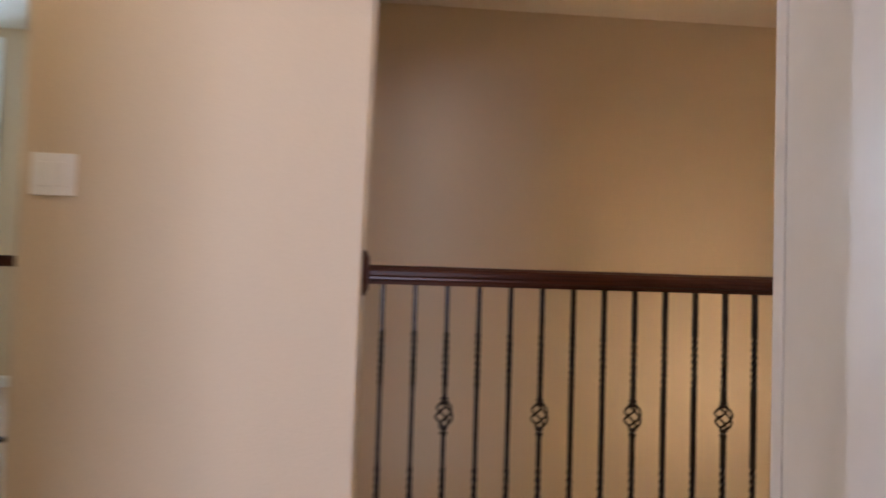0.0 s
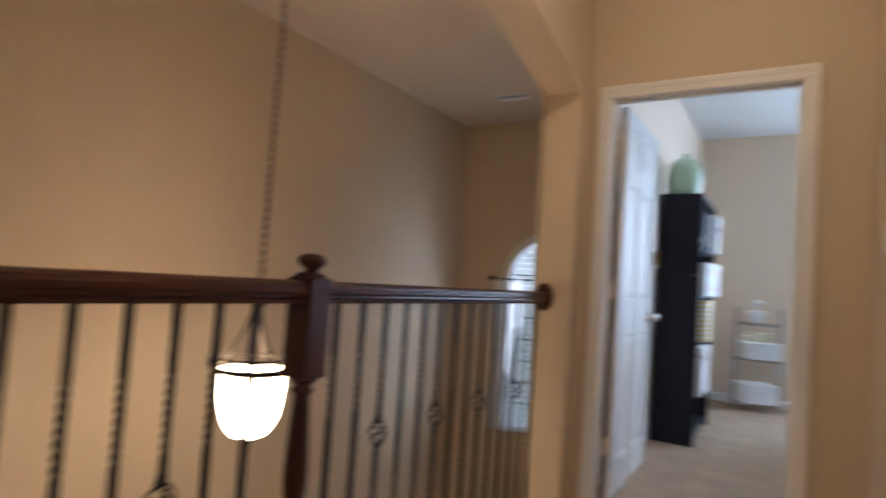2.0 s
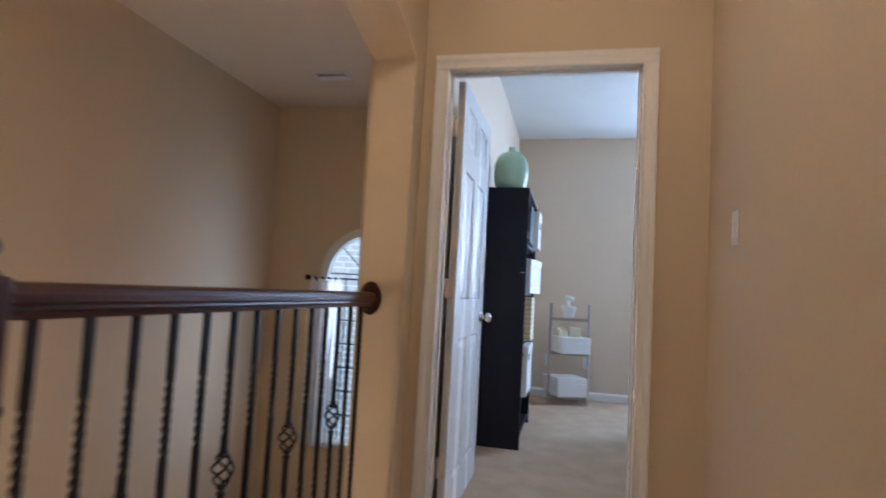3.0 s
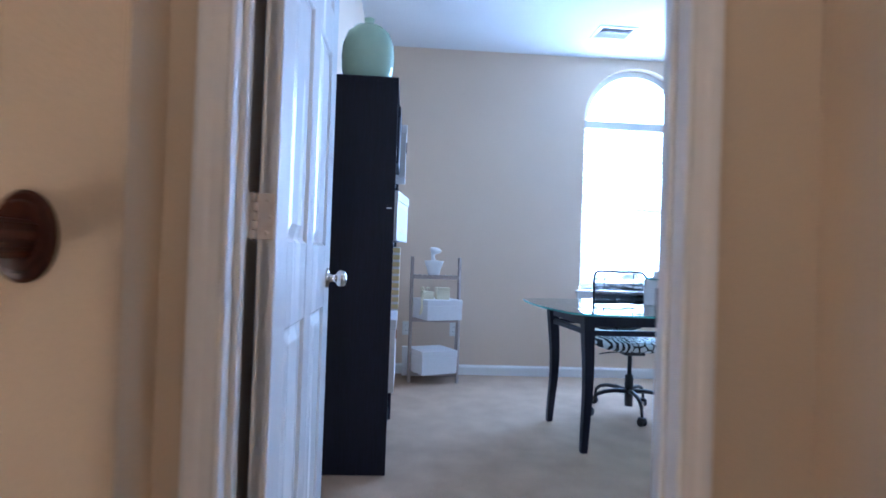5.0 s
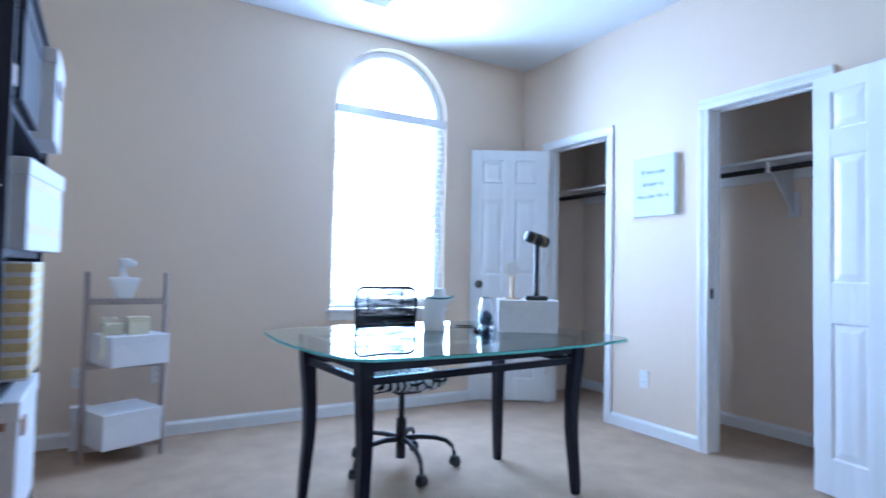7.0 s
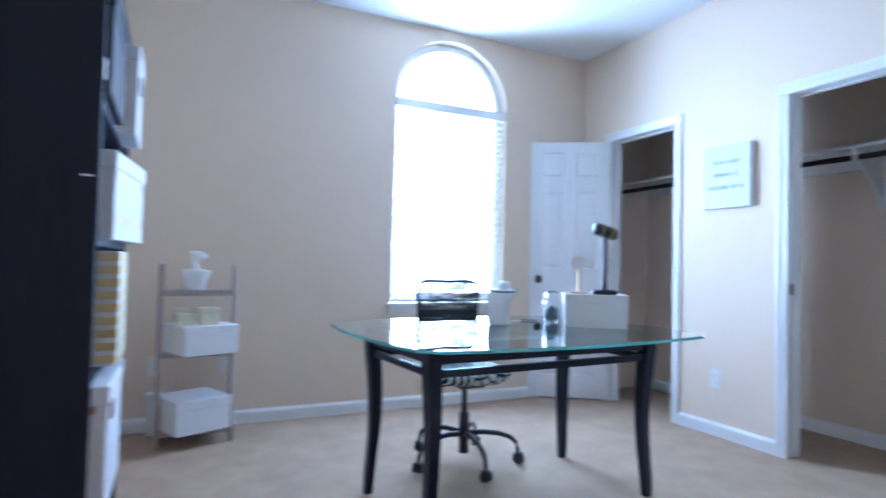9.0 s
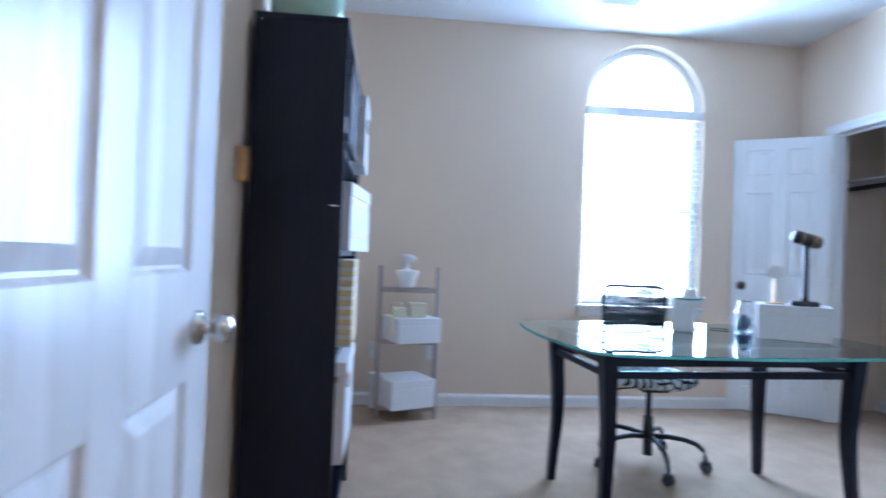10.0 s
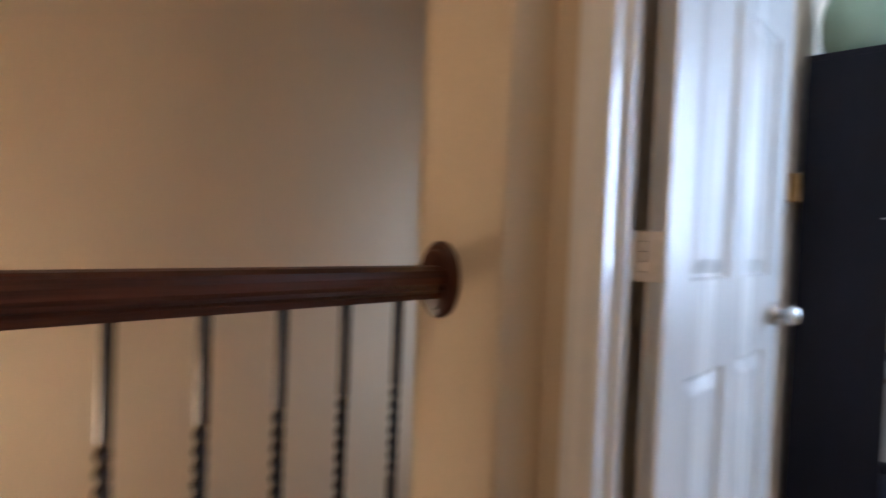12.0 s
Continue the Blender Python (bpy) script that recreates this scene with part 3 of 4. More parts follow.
post = part("newel_post", lathe([(0.0, 0.385), (0.0380, 0.39), (0.0380, 0.405), (0.0304, 0.415), (0.0274, 0.435), (0.0350, 0.445), (0.0365, 0.455), (0.0304, 0.465), (0.0258, 0.475),
                                 (0.0304, 0.50), (0.0319, 0.53), (0.0289, 0.60), (0.0243, 0.68), (0.0213, 0.735), (0.0274, 0.742), (0.0289, 0.75), (0.0228, 0.758), (0.0274, 0.766), (0.0365, 0.775), (0.0380, 0.785), (0.0, 0.786)], 28),
            MAHOGV, railing, "turned dark wood newel post", True, pose(NX, 0, 0))
part("upper_block", slab(-0.041, 0.041, -0.041, 0.041, 0.780, 1.034, 0.007, 2), MAHOGV, post)
part("lower_block", slab(-0.041, 0.041, -0.041, 0.041, 0.0, 0.39, 0.007, 2), MAHOGV, post)
part("cap", lathe([(0.0, 1.034), (0.0396, 1.034), (0.0404, 1.040), (0.0310, 1.045), (0.0189, 1.048), (0.0181, 1.054), (0.0224, 1.058), (0.0310, 1.064), (0.0370, 1.073), (0.0370, 1.080), (0.0310, 1.089), (0.0172, 1.094), (0.0, 1.095)], 28), MAHOGV, post, "", True)
plain_bar, cut_bar, cage = bar_mesh(False), bar_mesh(True), basket_mesh()
left_run = [(-3.025 + 0.0985 * k, k % 3 == 0) for k in range(-2, 12)]
right_run = [(-1.440 + 0.1104 * k, k % 3 == 0) for k in range(-2, 12)]
for x, with_cage in left_run + right_run:
    b = share("baluster", cut_bar if with_cage else plain_bar, railing, pose(x, 0, 0.0))
    if with_cage:
        share("basket", cage, b, pose(0, 0, 0))

# ---------------------------------------------------------------- pendant lamp of the foyer
LX, LY, LS = -0.975, 1.095, 1.125
LZ = -0.131
TOP = (H_FOY - LZ) / LS            # the foyer ceiling in the lamp's own scale
lamp = thing("pendant_lamp", pose(LX, LY, LZ), "lit alabaster bell pendant lamp hanging on an iron chain", "lamp")
lamp.scale = (LS, LS, LS)
outer = [(0.0, 0.335), (0.030, 0.336), (0.064, 0.350), (0.094, 0.385), (0.115, 0.435), (0.127, 0.50), (0.132, 0.56), (0.134, 0.60), (0.140, 0.625)]
inner = [(r - 0.006, z + 0.004) for r, z in outer[::-1] if r > 0.03]
bm = lathe(outer + inner + [(0.0, 0.342)], 36)
part("shade", bm, LAMPGLASS, lamp, "glowing alabaster glass bell", True)
part("rim_band", lathe([(0.139, 0.612), (0.146, 0.612), (0.148, 0.622), (0.146, 0.632), (0.139, 0.632)], 36, hollow=True), IRON, lamp, "", True)
part("upper_ring", lathe([(0.112, 0.660), (0.118, 0.660), (0.118, 0.668), (0.112, 0.668)], 32, hollow=True), IRON, lamp)
part("finial", lathe([(0.0, 0.285), (0.008, 0.292), (0.010, 0.302), (0.006, 0.310), (0.018, 0.320), (0.024, 0.334), (0.0, 0.338)], 16), IRON, lamp, "", True)
for k in range(3):
    a = 2 * math.pi * k / 3 + 0.5
    pts = []
    for i in range(25):
        f = i / 24
        r = 0.020 + 0.135 * f ** 2.2
        z = 0.90 - 0.27 * f + 0.02 * math.sin(f * math.pi)
        pts.append((r * math.cos(a), r * math.sin(a), z))
    for i in range(1, 15):
        g = i / 14 * math.pi * 1.5
        rr = 0.024 * (1 - 0.45 * i / 14)
        r, z = 0.155 + rr * math.sin(g), 0.630 + 0.024 - rr * math.cos(g) + 0.003
        pts.append((r * math.cos(a), r * math.sin(a), z))
    part("arm", tube(pts, 0.0055, 6), IRON, lamp, "", True)
part("hub", lathe([(0.0, 0.875), (0.022, 0.88), (0.028, 0.895), (0.020, 0.912), (0.010, 0.925), (0.0, 0.93)], 16), IRON, lamp, "", True)
bm = bmesh.new()
n_links = 46
z0, z1 = 0.925, TOP - 0.02
for i in range(n_links):
    zc = z0 + (z1 - z0) * (i + 0.5) / n_links
    hh = (z1 - z0) / n_links * 0.5 + 0.005
    pts = []
    for k in range(13):
        g = 2 * math.pi * k / 12
        u, z = 0.0108 * math.sin(g), zc + hh * math.cos(g)
        pts.append((u, 0, z) if i % 2 else (0, u, z))
    tube(pts, 0.0027, 5, bm)
part("chain", bm, IRON, lamp, "iron link chain")
part("canopy", lathe([(0.0, TOP - 0.03), (0.012, TOP - 0.03), (0.05, TOP - 0.014), (0.065, TOP - 0.001), (0.0, TOP - 0.0005)], 24), IRON, lamp, "", True)

# ---------------------------------------------------------------- hall ceiling lights
def flush_light(m):
    t = thing("ceiling_light", m, "lit frosted glass dome light on the hall ceiling", "lamp", "hall ceiling lights")
    part("base", lathe([(0.0, -0.022), (0.150, -0.022), (0.155, -0.012), (0.150, -0.0005), (0.0, -0.0004)], 28), BRASS, t, "", True)
    part("diffuser", lathe([(0.0, -0.10), (0.04, -0.098), (0.09, -0.082), (0.125, -0.055), (0.138, -0.023), (0.0, -0.0225)], 28), CEILGLOW, t, "glowing frosted glass dome", True)
    return t


flush_light(pose(-1.25, -0.74, H_HALL))
flush_light(pose(-4.3, -0.74, H_HALL))

# ---------------------------------------------------------------- vents, switches, outlets
def vent(name, m, w, h, n, label):
    t = thing(name, m, label, "vent")
    for x0, x1, y0, y1 in ((-w / 2, w / 2, -h / 2, -h / 2 + 0.028), (-w / 2, w / 2, h / 2 - 0.028, h / 2), (-w / 2, -w / 2 + 0.028, -h / 2 + 0.028, h / 2 - 0.028), (w / 2 - 0.028, w / 2, -h / 2 + 0.028, h / 2 - 0.028)):
        part("frame", slab(x0, x1, y0, y1, -0.008, -0.0005, 0.002), TRIM, t)
    # no duct is cut; a dark sheet gives its shade
    part("backing", slab(-w / 2 + 0.028, w / 2 - 0.028, -h / 2 + 0.028, h / 2 - 0.028, -0.0025, -0.001), BRONZE, t, "dark sheet for the shade in the duct")
    bm = slab(-w / 2 + 0.03, w / 2 - 0.03, -0.006, 0.006, -0.0006, 0.0006)
    me = mesh_from(bm, "slat", TRIM)
    for i in range(n):
        y = -h / 2 + 0.034 + (h - 0.068) * i / (n - 1)
        share("slat", me, t, pose(0, y, -0.0075, 38 if i < n / 2 else -38))
    return t


vent("ceiling_vent", pose(3.245, -2.11, H_STUDY, 0, 0, 90), 0.30, 0.24, 9, "white metal air vent in the study ceiling")
vent("ceiling_vent", pose(2.06, 1.262, H_FOY, 0, 0, 90), 0.32, 0.18, 7, "white metal air vent in the foyer ceiling")


def wall_plate(name, m, label, category, switch, gangs=1):
    """Local x across, z up, facing -y."""
    w = 0.070 + 0.046 * (gangs - 1)
    t = thing(name, m, label, category)
    part("plate", slab(-w / 2, w / 2, -0.006, 0.0, -0.057, 0.057, 0.0025, 2), PLASTIC, t)
    if switch:
        for g in range(gangs):
            x = (g - (gangs - 1) / 2) * 0.046
            part("rocker", slab(x - 0.0165, x + 0.0165, -0.0095, -0.006, -0.033, 0.033, 0.0015), PLASTIC, t, at=pose(0, 0, 0, 0))
    else:
        for z in (-0.02, 0.02):
            s = part("socket", slab(-0.0165, 0.0165, -0.0085, -0.006, z - 0.014, z + 0.014, 0.003), PLASTIC, t)
            # slots are not cut; black slabs on the face give their shade
            for x in (-0.006, 0.006):
                part("slot_shade", slab(x - 0.001, x + 0.001, -0.0092, -0.0085, z - 0.004, z + 0.005), BLACKP, s)
    part("screw", lathe([(0.0, 0.0), (0.003, 0.0), (0.002, 0.001), (0.0, 0.001)], 8), PLASTIC, t, at=pose(0, -0.006, 0.0 if not switch else 0.048, 90))
    return t


wall_plate("light_switch", pose(-4.108, -0.145, 1.242), "white double light switch on the tan wall", "light switch", True, 2)
wall_plate("light_switch", pose(-0.385, YS, 1.305, 0, 0, 180), "white single light switch on the tan wall", "light switch", True)
wall_plate("wall_outlet", pose(2.505, YC, 0.352, 0, 0, 180), "white wall outlet between the closets", "outlet", False)
wall_plate("wall_outlet", pose(XW, -0.60, 0.382, 0, 0, -90), "white wall outlet behind the ladder shelf", "outlet", False)
wall_plate("wall_outlet", pose(XW, -1.00, 0.380, 0, 0, -90), "white wall outlet behind the ladder shelf", "outlet", False)

# ---------------------------------------------------------------- study window
win = thing("window_1", pose(0, 0, 0), "white arched window with a closed white blind", "window", kind="structure")


def arch_bar(y0, y1, spring, z0, rise, width, x0, x1):
    """An arched frame bar that follows the opening."""
    bm = bmesh.new()
    o = [(y0, z0), *arch_points(y0, y1, spring, rise, 28, True), (y1, z0)]
    i_ = [(y0 + width, z0), *arch_points(y0 + width, y1 - width, spring, rise - width, 28, True), (y1 - width, z0)]
    R = [[bm.verts.new((x, u, z)) for u, z in line] for x in (x0, x1) for line in (o, i_)]
    a, b, c, d = R
    for k in range(len(o) - 1):
        bm.faces.new((a[k], a[k + 1], b[k + 1], b[k]))
        bm.faces.new((c[k], d[k], d[k + 1], c[k + 1]))
        bm.faces.new((a[k], c[k], c[k + 1], a[k + 1]))
        bm.faces.new((b[k], b[k + 1], d[k + 1], d[k]))
    bm.faces.new((a[0], b[0], d[0], c[0]))
    bm.faces.new((a[-1], c[-1], d[-1], b[-1]))
    return bm


part("window_frame", arch_bar(WY0 + 0.002, WY1 - 0.002, 2.235, SILL + 0.03, 0.4555, 0.05, XW + 0.075, XW + 0.125), TRIM, win)
part("bottom_rail", slab(XW + 0.075, XW + 0.125, WY0 + 0.05, WY1 - 0.05, SILL + 0.02, SILL + 0.07, 0.003), TRIM, win)
part("transom", slab(XW + 0.070, XW + 0.128, WY0 + 0.05, WY1 - 0.05, 2.17, 2.235, 0.004), TRIM, win)
part("meeting_rail", slab(XW + 0.082, XW + 0.118, WY0 + 0.05, WY1 - 0.05, 1.44, 1.475, 0.003), TRIM, win)
pane = part("pane", slab(XW + 0.098, XW + 0.101, WY0 + 0.045, WY1 - 0.045, SILL + 0.06, 2.18), PANE, win)
pane.visible_shadow = False
pane = part("arched_pane", sheet([(WY0 + 0.045, 2.225), *arch_points(WY0 + 0.045, WY1 - 0.045, 2.235, 0.41, 24, True), (WY1 - 0.045, 2.225)], XW + 0.098, XW + 0.101, "y"), PANE, win)
pane.visible_shadow = False
part("window_sill", slab(XW - 0.035, XW + 0.075, WY0 - 0.035, WY1 + 0.035, SILL - 0.022, SILL + 0.002, 0.006, 2), TRIM, win)
part("sill_apron", slab(XW - 0.014, XW - 0.0005, WY0 - 0.02, WY1 + 0.02, SILL - 0.078, SILL - 0.022, 0.003), TRIM, win)
blind = thing("window_blind", pose(0, 0, 0), "white slatted blind let down over the window", "blind")
part("headrail", slab(XW - 0.006, XW + 0.052, WY0 + 0.004, WY1 - 0.004, 2.150, 2.215, 0.004), BLIND, blind)
part("bottom_bar", slab(XW + 0.008, XW + 0.048, WY0 + 0.015, WY1 - 0.015, SILL + 0.008, SILL + 0.028, 0.003), BLIND, blind)
me = mesh_from(slab(-0.024, 0.024, WY0 + 0.014, WY1 - 0.014, -0.0014, 0.0014), "slat", BLIND)
for i in range(31):
    share("slat", me, blind, pose(XW + 0.028, 0, SILL + 0.058 + i * 0.0432, 0, 3))
for y in (WY0 + 0.16, WY1 - 0.16):
    part("ladder_cord", tube([(XW + 0.004, y, SILL + 0.02), (XW + 0.004, y, 2.155)], 0.0012, 5), BLIND, blind)
part("tilt_wand", tube([(XW - 0.01, WY1 - 0.06, 2.15), (XW - 0.012, WY1 - 0.062, 1.55)], 0.004, 6), PLASTIC, blind)
tagged(single("backdrop_study", slab(5.2, 5.25, -7.0, -0.9, -3.2, 6.0), OUTSIDE, "overexposed bright daylight outside", "backdrop"), kind="structure")

# ---------------------------------------------------------------- closets
def closet_shelf(x0, x1, brackets):
    t = thing("closet_shelf", pose(0, 0, 0), "white closet shelf with a black hanging rod", "shelf")
    part("board", slab(x0, x1, -4.478, -4.15, 1.742, 1.760, 0.002), TRIM, t)
    part("cleat", slab(x0, x1, -4.479, -4.462, 1.665, 1.741, 0.002), TRIM, t)
    part("hanging_rod", tube([(x0, -4.19, 1.695), (x1, -4.19, 1.695)], 0.017, 12), BLACKP, t, "black metal rod", True)
    for x in brackets:
        b = part("bracket", sheet([(-4.461, 1.741), (-4.16, 1.741), (-4.16, 1.725), (-4.40, 1.50), (-4.461, 1.45)], x - 0.006, x + 0.006, "y"), TRIM, t)
        part("foot_plate", slab(x - 0.035, x + 0.035, -4.479, -4.461, 1.42, 1.58, 0.003), TRIM, b)
        part("hook", slab(x - 0.012, x + 0.012, -4.215, -4.165, 1.672, 1.725, 0.004), TRIM, b)
    return t


closet_shelf(0.14, XW - 0.002, (1.93, 3.05))

# ---------------------------------------------------------------- wall canvas with lettering
canvas = thing("wall_canvas", pose(2.418, YC, 1.608), "pale blue stretched canvas with a lettered motto", "wall art")
part("board", slab(-0.161, 0.161, 0.001, 0.036, -0.193, 0.193, 0.003, 2), PALEBLUE, canvas)


def lettering(text, size, m, parent, mat, name="lettering"):
    c = bpy.data.curves.new(name, "FONT")
    c.body, c.size, c.align_x, c.extrude = text, size, "CENTER", 0.0004
    tmp = new("tmp", c)
    bpy.context.view_layer.update()
    me = bpy.data.meshes.new_from_object(tmp.evaluated_get(bpy.context.evaluated_depsgraph_get()))
    bpy.data.objects.remove(tmp)
    me.materials.clear()
    me.materials.append(mat)
    ob = new(name, me)
    ob.parent, ob.matrix_basis = parent, m
    return ob


for i, line in enumerate(("If you can", "dream it,", "you can do it.")):
    lettering(line, 0.047, pose(0.0, 0.037, 0.078 - 0.078 * i, 90, 0, 180), canvas, INK)["kind"] = "stuff"

# ---------------------------------------------------------------- bookcase and what stands in it
BX, BY, BW, BD, BH = 1.557, -0.512, 0.90, 0.288, 1.798
case = thing("bookcase", pose(BX, BY, 0), "tall black-brown wooden bookcase with storage boxes", "bookcase")
part("side_panel", slab(0, 0.022, 0, BD, 0, BH - 0.022, 0.001), BLACKWOOD, case)
part("side_panel", slab(BW - 0.022, BW, 0, BD, 0, BH - 0.022, 0.001), BLACKWOOD, case)
part("top_board", slab(0, BW, 0, BD, BH - 0.022, BH, 0.001), BLACKWOOD, case)
part("back_panel", slab(0.022, BW - 0.022, BD - 0.006, BD - 0.001, 0.08, BH - 0.022), BLACKWOOD, case)
part("plinth", slab(0.022, BW - 0.022, 0.03, 0.048, 0, 0.072, 0.001), BLACKWOOD, case)
SHELVES = (0.072, 0.325, 0.715, 1.065, 1.42)
for z in SHELVES:
    part("shelf", slab(0.022, BW - 0.022, 0.012, BD - 0.006, z - 0.020, z, 0.001), BLACKWOOD, case)
part("scratch", slab(-0.0012, 0.0, 0.012, 0.036, 1.201, 1.206), WHITE, case, "pale chip in the foil")


def crate(name, m, w, d, h, label, lidded=True, body=WHITE, lid=WHITE, handle=None, band=None):
    """A card storage box, front towards -y, standing on z = 0."""
    t = thing(name, m, label, "box")
    if lidded:
        part("body", slab(0.004, w - 0.004, 0.004, d - 0.004, 0, h - 0.03, 0.002), body, t)
        part("lid", slab(0, w, 0, d, h - 0.05, h, 0.003), lid, t)
    else:
        part("body", slab(0, w, 0, d, 0, h, 0.003), body, t)
    if handle:
        part("handle", slab(w / 2 - 0.03, w / 2 + 0.03, -0.006, 0.003 if lidded else 0.0, h * 0.62, h * 0.62 + 0.035, 0.002), handle, t)
    if band:
        for k in range(band):
            z = h * (0.18 + 0.5 * k / max(1, band - 1))
            part("print_band", slab(0.012, w - 0.012, 0.0032, 0.0038, z, z + 0.03), PINK, t)
    return t


b1 = crate("magazine_box", pose(2.13, -0.556, 1.4205), 0.29, 0.30, 0.295, "grey-white upright file box on the bookcase", True)
for z in (0.06, 0.16):
    part("stud", lathe([(0, 0), (0.005, 0), (0.004, 0.002), (0, 0.002)], 8), BRONZE, b1, at=pose(0.004, 0.06, z, 0, -90))
part("label_holder", slab(0.07, 0.15, -0.002, 0.004, 0.16, 0.21, 0.001), BRONZE, b1)
b2 = crate("storage_box", pose(1.868, -0.523, 1.0655, 0, 0, -8), 0.40, 0.25, 0.255, "white lidded box with pale pink bands", True, band=2)
b3 = thing("gift_box", pose(1.84, -0.541, 0.7155), "white box with bold gold foil stripes", "box")
part("body", slab(0, 0.29, 0, 0.26, 0, 0.318, 0.002), WHITE, b3)
me = mesh_from(slab(-0.0012, 0.2912, -0.0012, 0.2612, 0, 0.0225), "stripe", GOLD)
for k in range(9):
    share("stripe", me, b3, pose(0, 0, 0.008 + k * 0.0352))
b4 = crate("storage_box", pose(1.74, -0.538, 0.3255), 0.46, 0.29, 0.355, "tall white lidded box with a tan leather pull", True)
pull = part("pull", slab(0.06, 0.12, -0.004, 0.0035, 0.255, 0.30, 0.002), TAN, b4, "tan leather pull")
part("pull", slab(-0.001, 0.0035, 0.03, 0.075, 0.285, 0.305, 0.001), TAN, b4, "tan leather pull")
for z in (0.05, 0.19):
    part("stud", lathe([(0, 0), (0.006, 0), (0.005, 0.002), (0, 0.002)], 8), BRONZE, b4, at=pose(0.004, 0.05, z, 0, -90))
crate("storage_box", pose(1.625, -0.526, 1.4205), 0.40, 0.26, 0.265, "plain black lidded box inside the bookcase", True, BLACKWOOD, BLACKWOOD)
s5 = crate("small_box", pose(1.585, -0.512, 1.4205), 0.036, 0.12, 0.075, "small pale blue box with a pink lid", True, PALEBLUE, PINK)

single("green_vase", lathe([(0.0, 0.0), (0.085, 0.0), (0.105, 0.012), (0.122, 0.07), (0.127, 0.14), (0.122, 0.20), (0.102, 0.255), (0.070, 0.285), (0.038, 0.298), (0.024, 0.305), (0.021, 0.320), (0.026, 0.330), (0.020, 0.331), (0.016, 0.31), (0.0, 0.30)], 40),
       MINT, "mint green glazed ceramic vase on the bookcase", "vase", pose(1.74, -0.355, BH + 0.0005), smooth=True)
wall_hang = thing("wall_hook", pose(1.505, YN, 1.31), "small oak hook block on the study wall", "hook")
part("block", slab(-0.022, 0.022, -0.034, -0.001, -0.052, 0.052, 0.005, 2), OAK, wall_hang)
part("peg", lathe([(0, 0), (0.006, 0), (0.007, 0.003), (0.004, 0.006), (0, 0.006)], 12), OAK, wall_hang, at=pose(0, -0.0335, 0.0, 90))

# ---------------------------------------------------------------- ladder shelf
lad = thing("ladder_shelf", pose(3.40, -0.818, 0), "limed wood ladder shelf with three slatted tiers", "shelf")
for y in (-0.190, 0.190):
    part("front_leg", tube([(0.056, y, 0.0), (0.148, y, 0.987)], 0.0135, 4), GREYWOOD, lad)
    part("rear_leg", tube([(0.30, y, 0.0), (0.163, y, 0.83)], 0.012, 4), GREYWOOD, lad)
for z, x0, x1 in ((0.075, 0.062, 0.288), (0.495, 0.10, 0.225), (0.835, 0.118, 0.163)):
    x0, x1 = x0 - 0.01, x1 + 0.02
    if z > 0.8:
        x0, x1 = 0.10, 0.25
    tier = part("tier", slab(x0, x0 + 0.014, -0.186, 0.186, z - 0.022, z, 0.002), GREYWOOD, lad)
    part("rear_rail", slab(x1 - 0.014, x1, -0.186, 0.186, z - 0.022, z, 0.002), GREYWOOD, tier)
    n = 9
    me = mesh_from(slab(x0, x1, -0.013, 0.013, 0.0, 0.008), "slat", GREYWOOD)
    for i in range(n):
        share("slat", me, tier, pose(0, -0.168 + 0.336 * i / (n - 1), z))


def plain_box(name, m, w, d, h, label, mat=WHITE):
    t = thing(name, m, label, "box")
    part("body", slab(-w / 2 + 0.002, w / 2 - 0.002, -d / 2 + 0.002, d / 2 - 0.002, 0, h * 0.72, 0.002), mat, t)
    part("lid", slab(-w / 2, w / 2, -d / 2, d / 2, h * 0.72 + 0.0003, h, 0.001), mat, t)
    return t


plain_box("storage_box", pose(3.742, -0.612, 0, 0, 0, 0), 0.076, 0.085, 0.235, "small white upright box standing on the carpet by the wall")
plain_box("storage_box", pose(3.475, -0.835, 0.504, 0, 0, -68), 0.30, 0.29, 0.155, "white square lidded box on the ladder shelf")
plain_box("storage_box", pose(3.505, -0.805, 0.084, 0, 0, -66), 0.305, 0.295, 0.178, "large white square lidded box on the lowest tier")
bxs = plain_box("gift_box", pose(3.44, -0.752, 0.660, 0, 0, -72), 0.09, 0.075, 0.058, "small cream gift box tied with ribbon", CREAM)
bow = bmesh.new()
for s in (-1, 1):
    tube([(-0.02, 0, 0.060), (-0.02 + 0.02 * s, 0.0, 0.092), (-0.02 + 0.036 * s, 0.0, 0.084), (-0.02 + 0.02 * s, 0, 0.062), (-0.02, 0, 0.060)], 0.006, 5, bow)
for o in (0.0, 0.010):
    tube([(-0.02 - o, -0.030, 0.060), (-0.046 - o, -0.046, 0.045), (-0.056 - o, -0.052, 0.0), (-0.054 - o, -0.056, -0.05), (-0.068 - o, -0.060, -0.11 - o)], 0.006, 5, bow)
part("ribbon", bow, CREAM, bxs, "cream satin ribbon hanging down", True)
plain_box("gift_box", pose(3.44, -0.868, 0.660, 0, 0, -80), 0.105, 0.09, 0.092, "small cream square gift box", CREAM)


